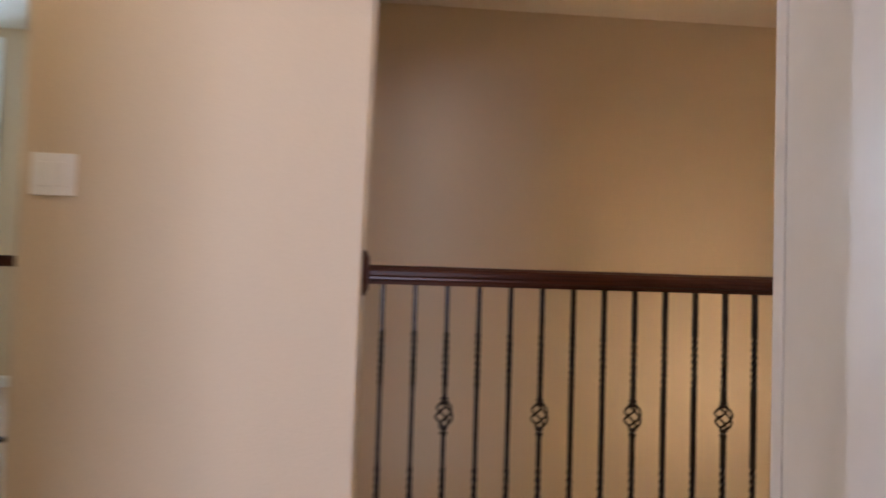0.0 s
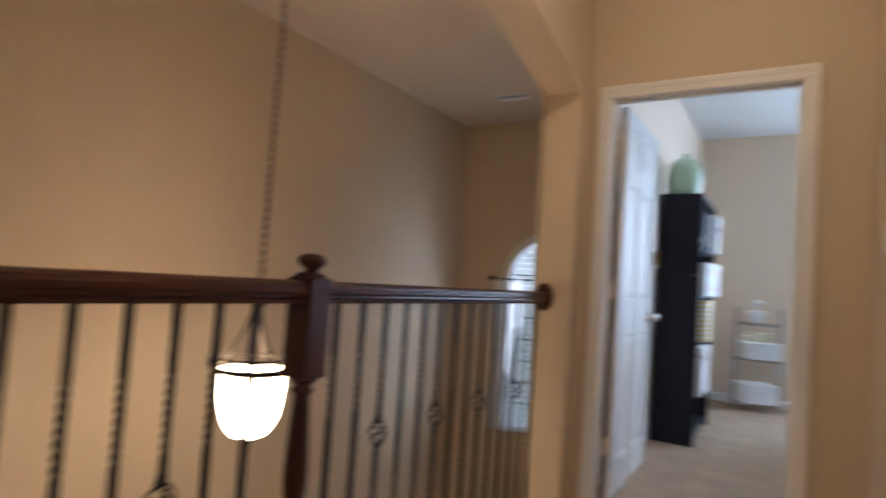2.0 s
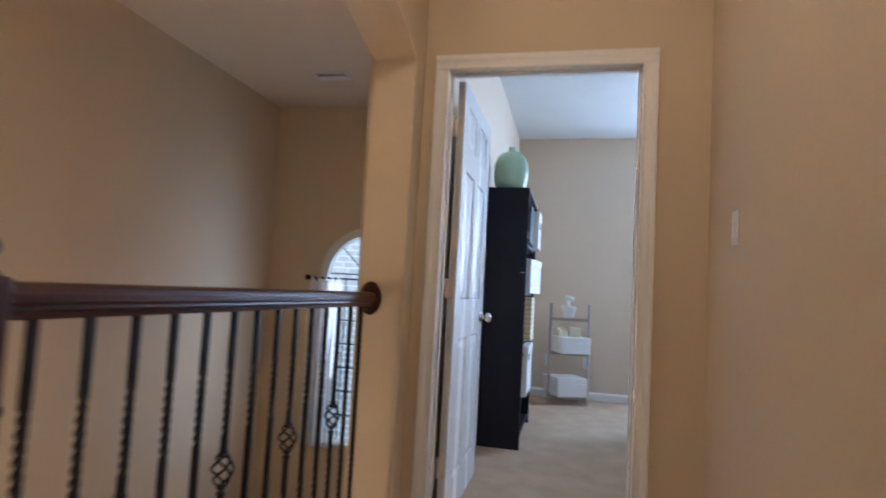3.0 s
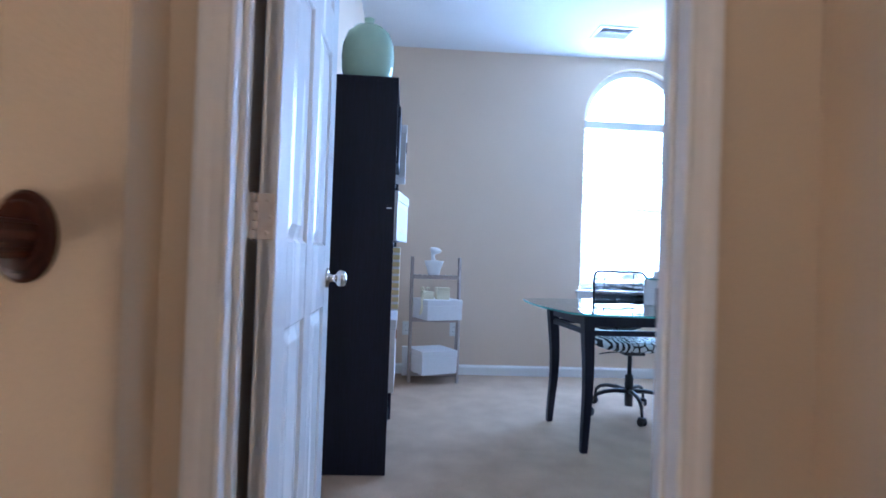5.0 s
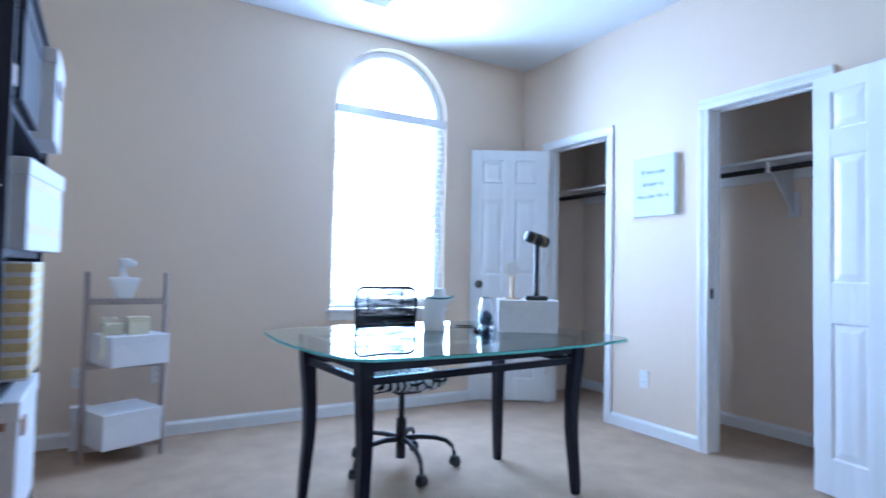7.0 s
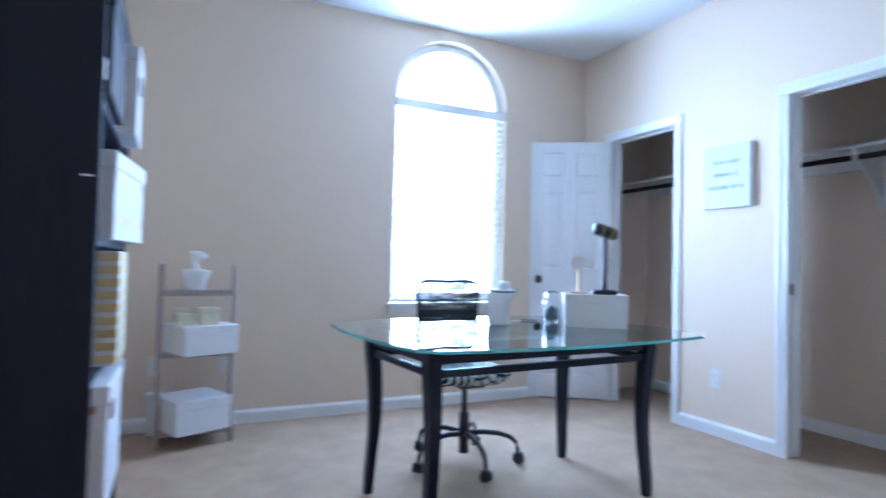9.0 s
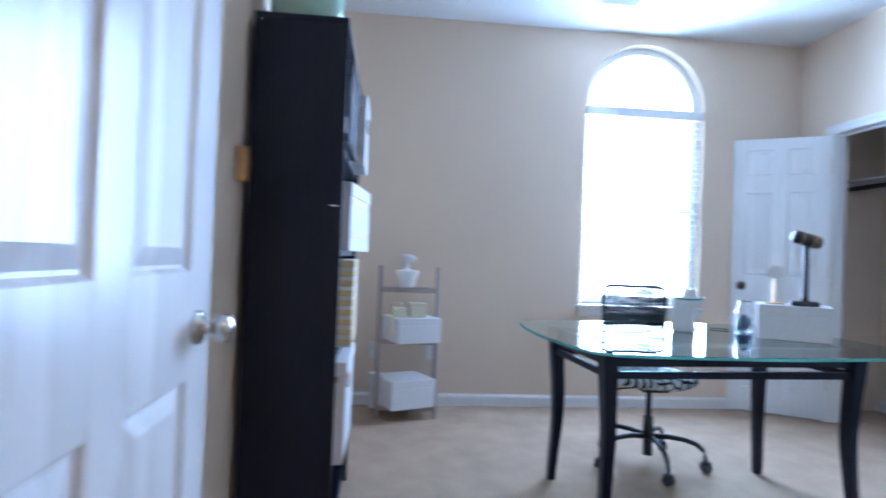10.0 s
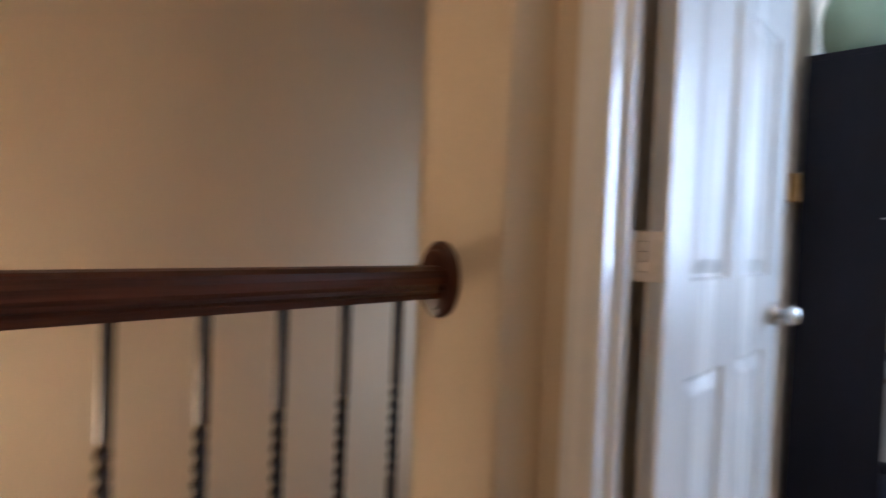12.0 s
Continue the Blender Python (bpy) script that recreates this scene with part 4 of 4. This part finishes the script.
# ---------------------------------------------------------------- busts for jewellery
def outline_body(levels, bm=None, steps=20):
    """A body lofted from (height, half width, half depth, shift across, shift deep)."""
    bm = bm or bmesh.new()
    rings = []
    for z, a, b, sx, sy in levels:
        rings.append([bm.verts.new((sx + a * math.cos(2 * math.pi * i / steps), sy + b * math.sin(2 * math.pi * i / steps), z)) for i in range(steps)])
    for p, q in zip(rings, rings[1:]):
        for i in range(steps):
            j = (i + 1) % steps
            bm.faces.new((p[i], p[j], q[j], q[i]))
    bm.faces.new(rings[0][::-1])
    bm.faces.new(rings[-1])
    return bm


single("display_bust", outline_body([(0.0, 0.044, 0.034, 0, 0), (0.008, 0.046, 0.036, 0, 0), (0.05, 0.056, 0.036, 0, 0), (0.095, 0.073, 0.033, 0, 0), (0.112, 0.078, 0.028, 0, 0), (0.115, 0.070, 0.026, -0.001, 0), (0.117, 0.034, 0.022, -0.003, 0), (0.122, 0.018, 0.018, -0.006, 0),
                                     (0.155, 0.015, 0.017, -0.012, 0), (0.166, 0.018, 0.020, -0.010, 0), (0.174, 0.030, 0.025, 0.004, 0), (0.182, 0.040, 0.028, 0.012, 0), (0.192, 0.042, 0.030, 0.010, 0), (0.200, 0.047, 0.030, 0.012, 0), (0.206, 0.039, 0.030, 0.004, 0), (0.216, 0.036, 0.027, -0.001, 0), (0.222, 0.024, 0.018, -0.006, 0)], steps=28),
       CERAMIC, "small white ceramic head and shoulders display form", "bust", pose(3.545, -0.802, 0.8435, 0, 0, -96), smooth=True)

# ---------------------------------------------------------------- glass desk
desk = thing("desk", pose(2.214, -2.068, 0, 0, 0, 3.6), "dark wooden desk with a bowed glass top", "desk")
# local axes: -y runs along the desk away from the bookcase, +x away from the door
LEGS = [(-0.280, 0.553), (0.280, 0.553), (-0.280, -0.553), (0.280, -0.553)]
ZT = 0.728
for lx, ly in LEGS:
    sx, sy = (1 if lx > 0 else -1), (1 if ly > 0 else -1)
    bm = bmesh.new()
    rings = []
    for i in range(17):
        f = i / 16
        z = ZT * (1 - f)
        half = 0.031 - 0.0135 * f ** 0.8
        bow_ = 0.004 * (1 - f) ** 2 - 0.007 * (1 - math.cos(2 * math.pi * f)) + 0.006 * f ** 3
        ox, oy = lx + sx * bow_ * 0.8, ly + sy * bow_
        rings.append([bm.verts.new((ox + half * a, oy + half * b, z)) for a, b in ((-1, -1), (1, -1), (1, 1), (-1, 1))])
    for p, q in zip(rings, rings[1:]):
        for k in range(4):
            bm.faces.new((p[k], p[(k + 1) % 4], q[(k + 1) % 4], q[k]))
    bm.faces.new(rings[0][::-1])
    bm.faces.new(rings[-1])
    bmesh.ops.bevel(bm, geom=[e for e in bm.edges if abs(e.verts[0].co.z - e.verts[1].co.z) > 0.02], offset=0.004, segments=2, affect="EDGES")
    part("leg", bm, DESKWOOD, desk, "curved tapering dark leg")
for s in (-1, 1):
    part("apron", slab(s * 0.280 - 0.014, s * 0.280 + 0.014, -0.520, 0.520, 0.657, 0.7255, 0.003), DESKWOOD, desk)
    part("end_apron", slab(-0.246, 0.246, s * 0.553 - 0.014, s * 0.553 + 0.014, 0.657, 0.7255, 0.003), DESKWOOD, desk)
    bm = bmesh.new()
    n = 20
    rs = []
    for i in range(n + 1):
        f = i / n
        y = -0.520 + 1.040 * f
        z = 0.622
        rs.append([bm.verts.new((s * 0.280 + a * 0.012, y, z + b * 0.014)) for a, b in ((-1, -1), (1, -1), (1, 1), (-1, 1))])
    for p, q in zip(rs, rs[1:]):
        for k in range(4):
            bm.faces.new((p[k], p[(k + 1) % 4], q[(k + 1) % 4], q[k]))
    bm.faces.new(rs[0][::-1])
    bm.faces.new(rs[-1])
    part("stretcher", bm, DESKWOOD, desk)
    part("end_stretcher", slab(-0.246, 0.246, s * 0.553 - 0.012, s * 0.553 + 0.012, 0.608, 0.636, 0.003), DESKWOOD, desk)


def bowed_outline(hx, hy, bx, by, r, n=14):
    """A rectangle with bowed sides and small rounded corners, centred on 0."""
    pts = []
    sides = [((hx, -hy), (hx, hy), (1, 0), bx), ((hx, hy), (-hx, hy), (0, 1), by), ((-hx, hy), (-hx, -hy), (-1, 0), bx), ((-hx, -hy), (hx, -hy), (0, -1), by)]
    for (x0, y0), (x1, y1), (nx, ny), b in sides:
        L = math.hypot(x1 - x0, y1 - y0)
        for i in range(n + 1):
            f = r / L + (1 - 2 * r / L) * i / n
            w = 4 * b * f * (1 - f)
            pts.append((x0 + (x1 - x0) * f + nx * w, y0 + (y1 - y0) * f + ny * w))
    return pts


outline = bowed_outline(0.495, 0.690, 0.068, 0.060, 0.055)
bm = bmesh.new()
top = bm.faces.new([bm.verts.new((x, y, 0.742)) for x, y in outline])
ext = bmesh.ops.extrude_face_region(bm, geom=[top])
bmesh.ops.translate(bm, verts=[v for v in ext["geom"] if isinstance(v, bmesh.types.BMVert)], vec=(0, 0, -0.012))
round_edges(bm, lambda e: abs(e.verts[0].co.z - e.verts[1].co.z) < 1e-5, 0.003, 2)
part("glass_top", bm, DESKGLASS, desk, "clear green-edged glass top", at=pose(-0.005, 0.0, 0))
# added thin band around the top, coloured like the edge's glow
bm = bmesh.new()
lo_o = [bm.verts.new((x * 1.004, y * 1.003, 0.7312)) for x, y in outline]
hi_o = [bm.verts.new((x * 1.004, y * 1.003, 0.7408)) for x, y in outline]
lo_i = [bm.verts.new((x * 1.0006, y * 1.0006, 0.7312)) for x, y in outline]
hi_i = [bm.verts.new((x * 1.0006, y * 1.0006, 0.7408)) for x, y in outline]
for i in range(len(outline)):
    j = (i + 1) % len(outline)
    for p, q in ((lo_o, hi_o), (hi_o, hi_i), (hi_i, lo_i), (lo_i, lo_o)):
        bm.faces.new((p[i], p[j], q[j], q[i]))
part("edge_glow_band", bm, EDGEGLOW, desk, "added aqua band for the light glowing in the glass edge", at=pose(-0.005, 0.0, 0))
for lx, ly in LEGS:
    part("pad", lathe([(0, ZT), (0.012, ZT), (0.012, 0.7298), (0, 0.7298)], 12), PLASTIC, desk, at=pose(lx, ly, 0))

# things on the desk
GT = 0.7423
jb = thing("jewellery_box", pose(2.200, -2.526, GT, 0, 0, -123.7), "white lidded box standing on the glass desk", "box")
part("body", slab(-0.143, 0.143, -0.109, 0.109, 0, 0.115, 0.002), WHITE, jb)
part("lid", slab(-0.145, 0.145, -0.111, 0.111, 0.1155, 0.155, 0.002), WHITE, jb)
BT = GT + 0.1555
stand = thing("bracelet_stand", pose(2.125, -2.525, BT, 0, 0, -123.7), "black T-bar bracelet stand on the white box", "jewellery stand")
part("base", slab(-0.055, 0.055, -0.036, 0.036, 0, 0.022, 0.008, 3), BLACKP, stand)
part("post", lathe([(0.0, 0.02), (0.014, 0.021), (0.012, 0.05), (0.012, 0.28), (0.0, 0.281)], 14), BLACKP, stand, "", True)
bar = part("cushion_bar", lathe([(0.0, -0.062), (0.026, -0.06), (0.029, -0.05), (0.029, 0.05), (0.026, 0.06), (0.0, 0.062)], 18), BLACKP, stand, "black velvet roll", True, pose(0, 0, 0.298, 0, 104, 30))
for off, rr in ((-0.03, 0.031), (0.02, 0.0315), (0.035, 0.031)):
    bm = tube([(rr * math.cos(2 * math.pi * i / 16), rr * math.sin(2 * math.pi * i / 16), off) for i in range(17)], 0.0018, 5)
    part("bracelet", bm, BRASS, bar, "thin gold bracelet", True)
for s in (-1, 1):
    bm = tube([(0.028 * s + 0.01, 0.03, 0.28), (0.03 * s + 0.01, 0.033, 0.22), (0.02 * s + 0.005, 0.03, 0.17)], 0.0014, 5)
    part("necklace", bm, BRASS, stand, "fine hanging chain", True)
vm = thing("vanity_mirror", pose(2.220, -2.450, BT, 0, 0, -123.7), "small gold stand with a round white disc", "mirror")
part("base", slab(-0.04, 0.04, -0.022, 0.022, 0, 0.008, 0.003, 2), BRASS, vm)
part("stem", lathe([(0, 0.008), (0.009, 0.009), (0.008, 0.03), (0.008, 0.115), (0, 0.116)], 10), BRASS, vm)
disc = part("disc", lathe([(0, -0.004), (0.030, -0.004), (0.032, 0.0), (0.030, 0.004), (0, 0.004)], 24), CERAMIC, vm, at=pose(0, 0, 0.145, 90))
bm = tube([(0.034 * math.cos(2 * math.pi * i / 24), 0, 0.145 + 0.034 * math.sin(2 * math.pi * i / 24)) for i in range(25)], 0.003, 5)
part("rim", bm, CREAM, vm)
jar = thing("glass_jar", pose(2.385, -2.412, GT), "clear glass jar half filled with dark pebbles", "jar")
jar.scale = (0.9, 0.9, 0.95)
part("glass", lathe([(0.0, 0.0), (0.036, 0.0), (0.041, 0.006), (0.042, 0.11), (0.038, 0.125), (0.033, 0.135), (0.033, 0.158), (0.037, 0.163), (0.034, 0.166), (0.030, 0.158), (0.030, 0.135), (0.039, 0.108), (0.038, 0.008), (0.0, 0.006)], 28), JARGLASS, jar, "", True)
bm = bmesh.new()
rng = random.Random(4)
for i in range(110):
    a, r = rng.random() * 6.283, 0.030 * math.sqrt(rng.random())
    s = 0.006 + 0.004 * rng.random()
    bmesh.ops.create_icosphere(bm, subdivisions=1, radius=s, matrix=Matrix.Translation((r * math.cos(a), r * math.sin(a), 0.013 + 0.085 * rng.random() * (1 - 0.35 * r / 0.03))))
part("pebbles", bm, BEADS, jar, "dark blue and grey pebbles")

single("necklace_bust", outline_body([(0.0, 0.051, 0.034, 0.013, 0), (0.006, 0.055, 0.037, 0.013, 0), (0.04, 0.054, 0.037, 0.008, 0), (0.08, 0.052, 0.035, 0.007, 0), (0.110, 0.053, 0.034, 0.010, 0), (0.132, 0.060, 0.033, 0.019, 0.001), (0.150, 0.070, 0.031, 0.030, 0.002), (0.158, 0.066, 0.028, 0.032, 0.003),
                                      (0.166, 0.046, 0.025, 0.032, 0.004), (0.172, 0.033, 0.024, 0.033, 0.005), (0.186, 0.029, 0.023, 0.034, 0.006), (0.205, 0.028, 0.022, 0.034, 0.006)], steps=28),
       CERAMIC, "white flared necklace bust standing on the desk", "bust", pose(2.372, -2.082, GT, 0, 0, -120), smooth=True)
bm = bmesh.new()
for i in range(22):
    g = math.pi * (1.0 + i / 21)
    bmesh.ops.create_icosphere(bm, subdivisions=1, radius=0.0055, matrix=Matrix.Translation((0.066 * math.cos(g) + 0.031, 0.033 * math.sin(g), 0.168 + 0.012 * math.sin(g))))
single("bead_necklace", bm, TEAL, "turquoise bead necklace lying over the bust", "necklace", pose(2.372, -2.082, GT, 0, 0, -120))
single("cable", tube([(2.500, -2.205, GT + 0.003), (2.488, -2.225, GT + 0.003), (2.495, -2.250, GT + 0.003), (2.470, -2.262, GT + 0.003), (2.480, -2.290, GT + 0.003)], 0.0025, 6), PLASTIC, "short white cable lying on the glass", "cable", smooth=True)
single("pen", tube([(2.505, -2.300, GT + 0.005), (2.462, -2.375, GT + 0.005), (2.456, -2.386, GT + 0.005)], 0.003, 8, taper=[0.003, 0.003, 0.001]), BRONZE, "dark pen lying on the glass desk", "pen")


# ---------------------------------------------------------------- swivel chair
chair = thing("desk_chair", pose(2.66, -2.074, 0, 0, 0, 0), "black mesh swivel chair with a zebra print seat", "chair")
for k in range(5):
    a = math.atan2(0.03, -0.296) + 2 * math.pi * k / 5
    c, s = math.cos(a), math.sin(a)
    pts = [(r * c, r * s, z) for r, z in ((0.02, 0.150), (0.10, 0.158), (0.18, 0.152), (0.24, 0.135), (0.272, 0.108), (0.282, 0.075), (0.284, 0.055))]
    leg = part("base_leg", tube(pts, 0.012, 8, taper=[0.016, 0.014, 0.013, 0.012, 0.011, 0.010, 0.009]), BLACKP, chair, "", True)
    cas = part("castor", slab(-0.022, 0.022, -0.020, 0.020, 0.030, 0.056, 0.010, 3), BLACKP, leg, at=pose(0.288 * c, 0.288 * s, 0, 0, 0, math.degrees(a) + 30))
    wheel = lathe([(0.0, -0.008), (0.022, -0.008), (0.024, -0.004), (0.024, 0.004), (0.022, 0.008), (0.0, 0.008)], 18)
    me = mesh_from(wheel, "wheel", BLACKP)
    for sx in (-0.014, 0.014):
        w_ = share("wheel", me, leg, pose(0.288 * c, 0.288 * s, 0.0245, 0, 0, math.degrees(a) + 30) @ pose(0, sx, 0, 90))
part("gas_lift", lathe([(0.0, 0.05), (0.026, 0.052), (0.028, 0.20), (0.026, 0.255), (0.016, 0.258), (0.0145, 0.262), (0.0145, 0.40), (0.0, 0.401)], 20), BLACKP, chair, "", True)
part("mechanism", slab(-0.09, 0.09, -0.07, 0.07, 0.395, 0.425, 0.008, 2), BLACKP, chair)
part("lever", tube([(-0.02, 0.06, 0.41), (-0.03, 0.16, 0.405), (-0.035, 0.22, 0.395)], 0.005, 6), BLACKP, chair)
bm = outline_body([(0.424, 0.15, 0.15, 0, 0), (0.432, 0.205, 0.205, 0, 0), (0.45, 0.232, 0.235, 0, 0), (0.47, 0.236, 0.24, 0, 0), (0.487, 0.222, 0.226, 0, 0), (0.495, 0.18, 0.185, 0, 0), (0.497, 0.09, 0.09, 0, 0)], steps=36)
part("seat", bm, ZEBRA, chair, "round seat in black and white animal print", True)
br = part("back_bracket", tube([(0.02, 0, 0.41), (0.17, 0, 0.415), (0.235, 0, 0.45), (0.245, 0, 0.60), (0.235, 0, 0.74)], 0.014, 8), BLACKP, chair, "", True)


def back_x(y):
    return 0.245 - 0.9 * y * y


ring_pts = []
for i in range(49):
    g = 2 * math.pi * i / 48
    cy, cz = math.cos(g), math.sin(g)
    y = 0.180 * math.copysign(abs(cy) ** 0.35, cy)
    z = 0.735 + 0.208 * math.copysign(abs(cz) ** 0.30, cz)
    y *= 1 + 0.08 * (z - 0.735) / 0.208
    if z > 0.735:
        z -= 0.014 * (1 - (y / 0.196) ** 2)
    ring_pts.append((back_x(y), y, z))
part("back_frame", tube(ring_pts, 0.0085, 8), BLACKP, chair, "", True)


def back_cloth(z0, z1, w0, w1, thick, slack):
    """A bowed cloth stretched across the back frame, slack between its threads."""
    bm = bmesh.new()
    n, rows = 28, 18
    grids = []
    for side in (0.0, thick):
        g = []
        for r in range(rows + 1):
            f = r / rows
            line = []
            for i in range(n + 1):
                y = (2 * i / n - 1) * (w0 + (w1 - w0) * f)
                ripple = slack * (math.sin(11 * y + 5 * f) + 0.6 * math.sin(37 * f + 6 * y)) * math.sin(math.pi * f)
                line.append(bm.verts.new((back_x(y) + ripple + side, y, z0 + (z1 - z0) * f)))
            g.append(line)
        grids.append(g)
        for a, b in zip(g, g[1:]):
            for i in range(n):
                bm.faces.new((a[i], a[i + 1], b[i + 1], b[i]))
    (p, q), m = grids, rows
    for i in range(n):
        bm.faces.new((p[0][i], p[0][i + 1], q[0][i + 1], q[0][i]))
        bm.faces.new((p[m][i], p[m][i + 1], q[m][i + 1], q[m][i]))
    for r in range(rows):
        bm.faces.new((p[r][0], p[r + 1][0], q[r + 1][0], q[r][0]))
        bm.faces.new((p[r][n], p[r + 1][n], q[r + 1][n], q[r][n]))
    return bm


part("net_back", back_cloth(0.735, 0.925, 0.178, 0.190, 0.0012, 0.004), NET, chair, "sheer black net cloth", True)
part("lower_back", back_cloth(0.535, 0.778, 0.165, 0.180, 0.004, 0.0), BLACKP, chair, "dark padded lower back", True)
for y in (-0.105, 0.105):
    part("back_strap", tube([(back_x(y) - 0.003, y, 0.80), (back_x(y) - 0.003, y, 0.926)], 0.0045, 6), BLACKP, chair)

# ---------------------------------------------------------------- foyer window, curtain and rod
fw = thing("window_2", pose(0, 0, 0), "arched foyer window with dark glazing bars", "window", kind="structure")
part("window_frame", arch_bar(FY0 + 0.002, FY1 - 0.002, 1.12, -0.478, 0.5005, 0.08, 2.857, 2.95), TRIM, fw)
bm = bmesh.new()
for y in (FY0 + 0.045 + 0.212, 1.1225, FY1 - 0.045 - 0.212):
    box(bm, 2.918, 2.932, y - 0.007, y + 0.007, -0.46, 1.12)
part("muntin", bm, BRONZE, fw)
me = mesh_from(slab(2.916, 2.934, FY0 + 0.045, FY1 - 0.045, -0.007, 0.007), "muntin", BRONZE)
for k in range(7):
    share("muntin", me, fw, pose(0, 0, -0.22 + 0.23 * k))
for g in (45, 90, 135):
    a = math.radians(g)
    part("fan_bar", tube([(2.925, 1.1225 + 0.10 * math.cos(a), 1.12 + 0.10 * math.sin(a)), (2.925, 1.1225 + 0.42 * math.cos(a), 1.12 + 0.42 * math.sin(a))], 0.007, 6), BRONZE, fw)
part("fan_arc", tube([(2.925, 1.1225 + 0.12 * math.cos(math.pi * i / 16), 1.12 + 0.12 * math.sin(math.pi * i / 16)) for i in range(17)], 0.007, 6), BRONZE, fw)
pane = part("pane", sheet([(FY0 + 0.04, -0.47), *arch_points(FY0 + 0.04, FY1 - 0.04, 1.12, 0.4625, 20, True), (FY1 - 0.04, -0.47)], 2.936, 2.939, "y"), PANE, fw)
pane.visible_shadow = False
part("window_sill", slab(2.83, 2.856, FY0 - 0.03, FY1 + 0.03, -0.50, -0.4785, 0.004), TRIM, fw)
rod = thing("curtain_rod", pose(0, 0, 0), "black iron curtain rod with round finials", "curtain rod")
part("rod", tube([(2.795, 0.50, 1.108), (2.795, 1.69, 1.108)], 0.009, 10), IRON, rod, "", True)
for y, s in ((1.69, 1), (0.50, -1)):
    part("finial", lathe([(0, 0), (0.012, 0.0), (0.014, 0.012), (0.024, 0.022), (0.030, 0.036), (0.024, 0.052), (0.010, 0.060), (0, 0.062)], 16), IRON, rod, "", True, pose(2.795, y, 1.108, -90 * s))
    part("bracket", slab(2.795, 2.859, y - 0.05 * s - 0.006, y - 0.05 * s + 0.006, 1.082, 1.100, 0.002), IRON, rod)


def curtain(y0, y1, label):
    t = thing("curtain", pose(0, 0, 0), label, "curtain", "curtains of the foyer window")
    n, rows = 48, 14
    bm = bmesh.new()
    for side in (0.0, 0.004):
        g = []
        for r in range(rows + 1):
            f = r / rows
            z = 1.07 - 1.58 * f
            g.append([bm.verts.new((2.800 + side + 0.020 * math.sin(i / n * math.pi * 9 + 0.5 * math.sin(f * 3)) * (0.6 + 0.4 * f), y0 + (y1 - y0) * i / n, z)) for i in range(n + 1)])
        for a, b in zip(g, g[1:]):
            for i in range(n):
                bm.faces.new((a[i], a[i + 1], b[i + 1], b[i]))
    part("cloth", bm, SHEER, t, "", True)
    for i in range(5):
        y = y0 + (y1 - y0) * (i + 0.5) / 5
        part("tab", slab(2.783, 2.807, y - 0.014, y + 0.014, 1.06, 1.121, 0.004), SHEER, t)
    return t


curtain(1.36, 1.70, "white sheer tab curtain hanging beside the window")
curtain(0.56, 0.76, "white sheer tab curtain hanging beside the window")
BRICK = material("pale_brick", (0.62, 0.56, 0.50), 0.9, vary=0.15, grain=20)
bt = BRICK.node_tree
bn = bt.nodes.new("ShaderNodeTexBrick")
bn.inputs["Color1"].default_value, bn.inputs["Color2"].default_value, bn.inputs["Mortar"].default_value = (0.66, 0.61, 0.55, 1), (0.56, 0.51, 0.46, 1), (0.88, 0.87, 0.85, 1)
bn.inputs["Scale"].default_value = 2.4
bn.inputs["Mortar Size"].default_value = 0.022
tc, sep, comb = bt.nodes.new("ShaderNodeTexCoord"), bt.nodes.new("ShaderNodeSeparateXYZ"), bt.nodes.new("ShaderNodeCombineXYZ")
bt.links.new(tc.outputs["Object"], sep.inputs[0])
bt.links.new(sep.outputs["Y"], comb.inputs["X"])
bt.links.new(sep.outputs["Z"], comb.inputs["Y"])
bt.links.new(comb.outputs[0], bn.inputs["Vector"])
bt.links.new(bn.outputs["Color"], bt.nodes["Principled BSDF"].inputs["Base Color"])
structure("neighbour_wall", slab(7.0, 7.3, 0.5, 9.0, -3.2, 2.2), BRICK, "sunlit pale brick wall of the next house", "wall")

# ---------------------------------------------------------------- far end of the landing
lr = thing("landing_railing", pose(0, 0, 0), "dark handrail with iron balusters at the landing's end", "railing")
part("handrail", tube([(-7.39, 1.25, 0.985), (-4.95, 1.25, 0.985)], 0.028, 10), MAHOG, lr, "", True)
part("lower_rail", tube([(-7.39, 1.25, 0.10), (-4.95, 1.25, 0.10)], 0.014, 8), IRON, lr)
part("end_post", slab(-4.95, -4.85, 1.20, 1.30, 0, 1.06, 0.006, 2), MAHOGV, lr)
for k in range(19):
    share("baluster", plain_bar, lr, pose(-7.30 + 0.11 * k, 1.25, 0.0))
w3 = thing("window_3", pose(0, 0, 0), "tall white window at the landing's end", "window", kind="structure")
for x0, x1, z0, z1 in ((-7.399, -7.34, 0.351, 2.619), (-6.42, -6.361, 0.351, 2.619), (-7.34, -6.42, 0.351, 0.41), (-7.34, -6.42, 2.56, 2.619), (-7.34, -6.42, 1.24, 1.28)):
    part("window_frame", slab(x0, x1, 2.89, 2.94, z0, z1, 0.003), TRIM, w3)
part("casing", slab(-6.36, -6.29, 2.844, 2.8595, 0.28, 2.69, 0.003), TRIM, w3)
part("window_sill", slab(-7.39, -6.29, 2.80, 2.8595, 0.325, 0.35, 0.004), TRIM, w3)
tagged(single("backdrop_landing", slab(-9.5, -4.5, 4.6, 4.65, -3.2, 5.0), OUTSIDE, "overexposed bright daylight outside", "backdrop"), kind="structure")
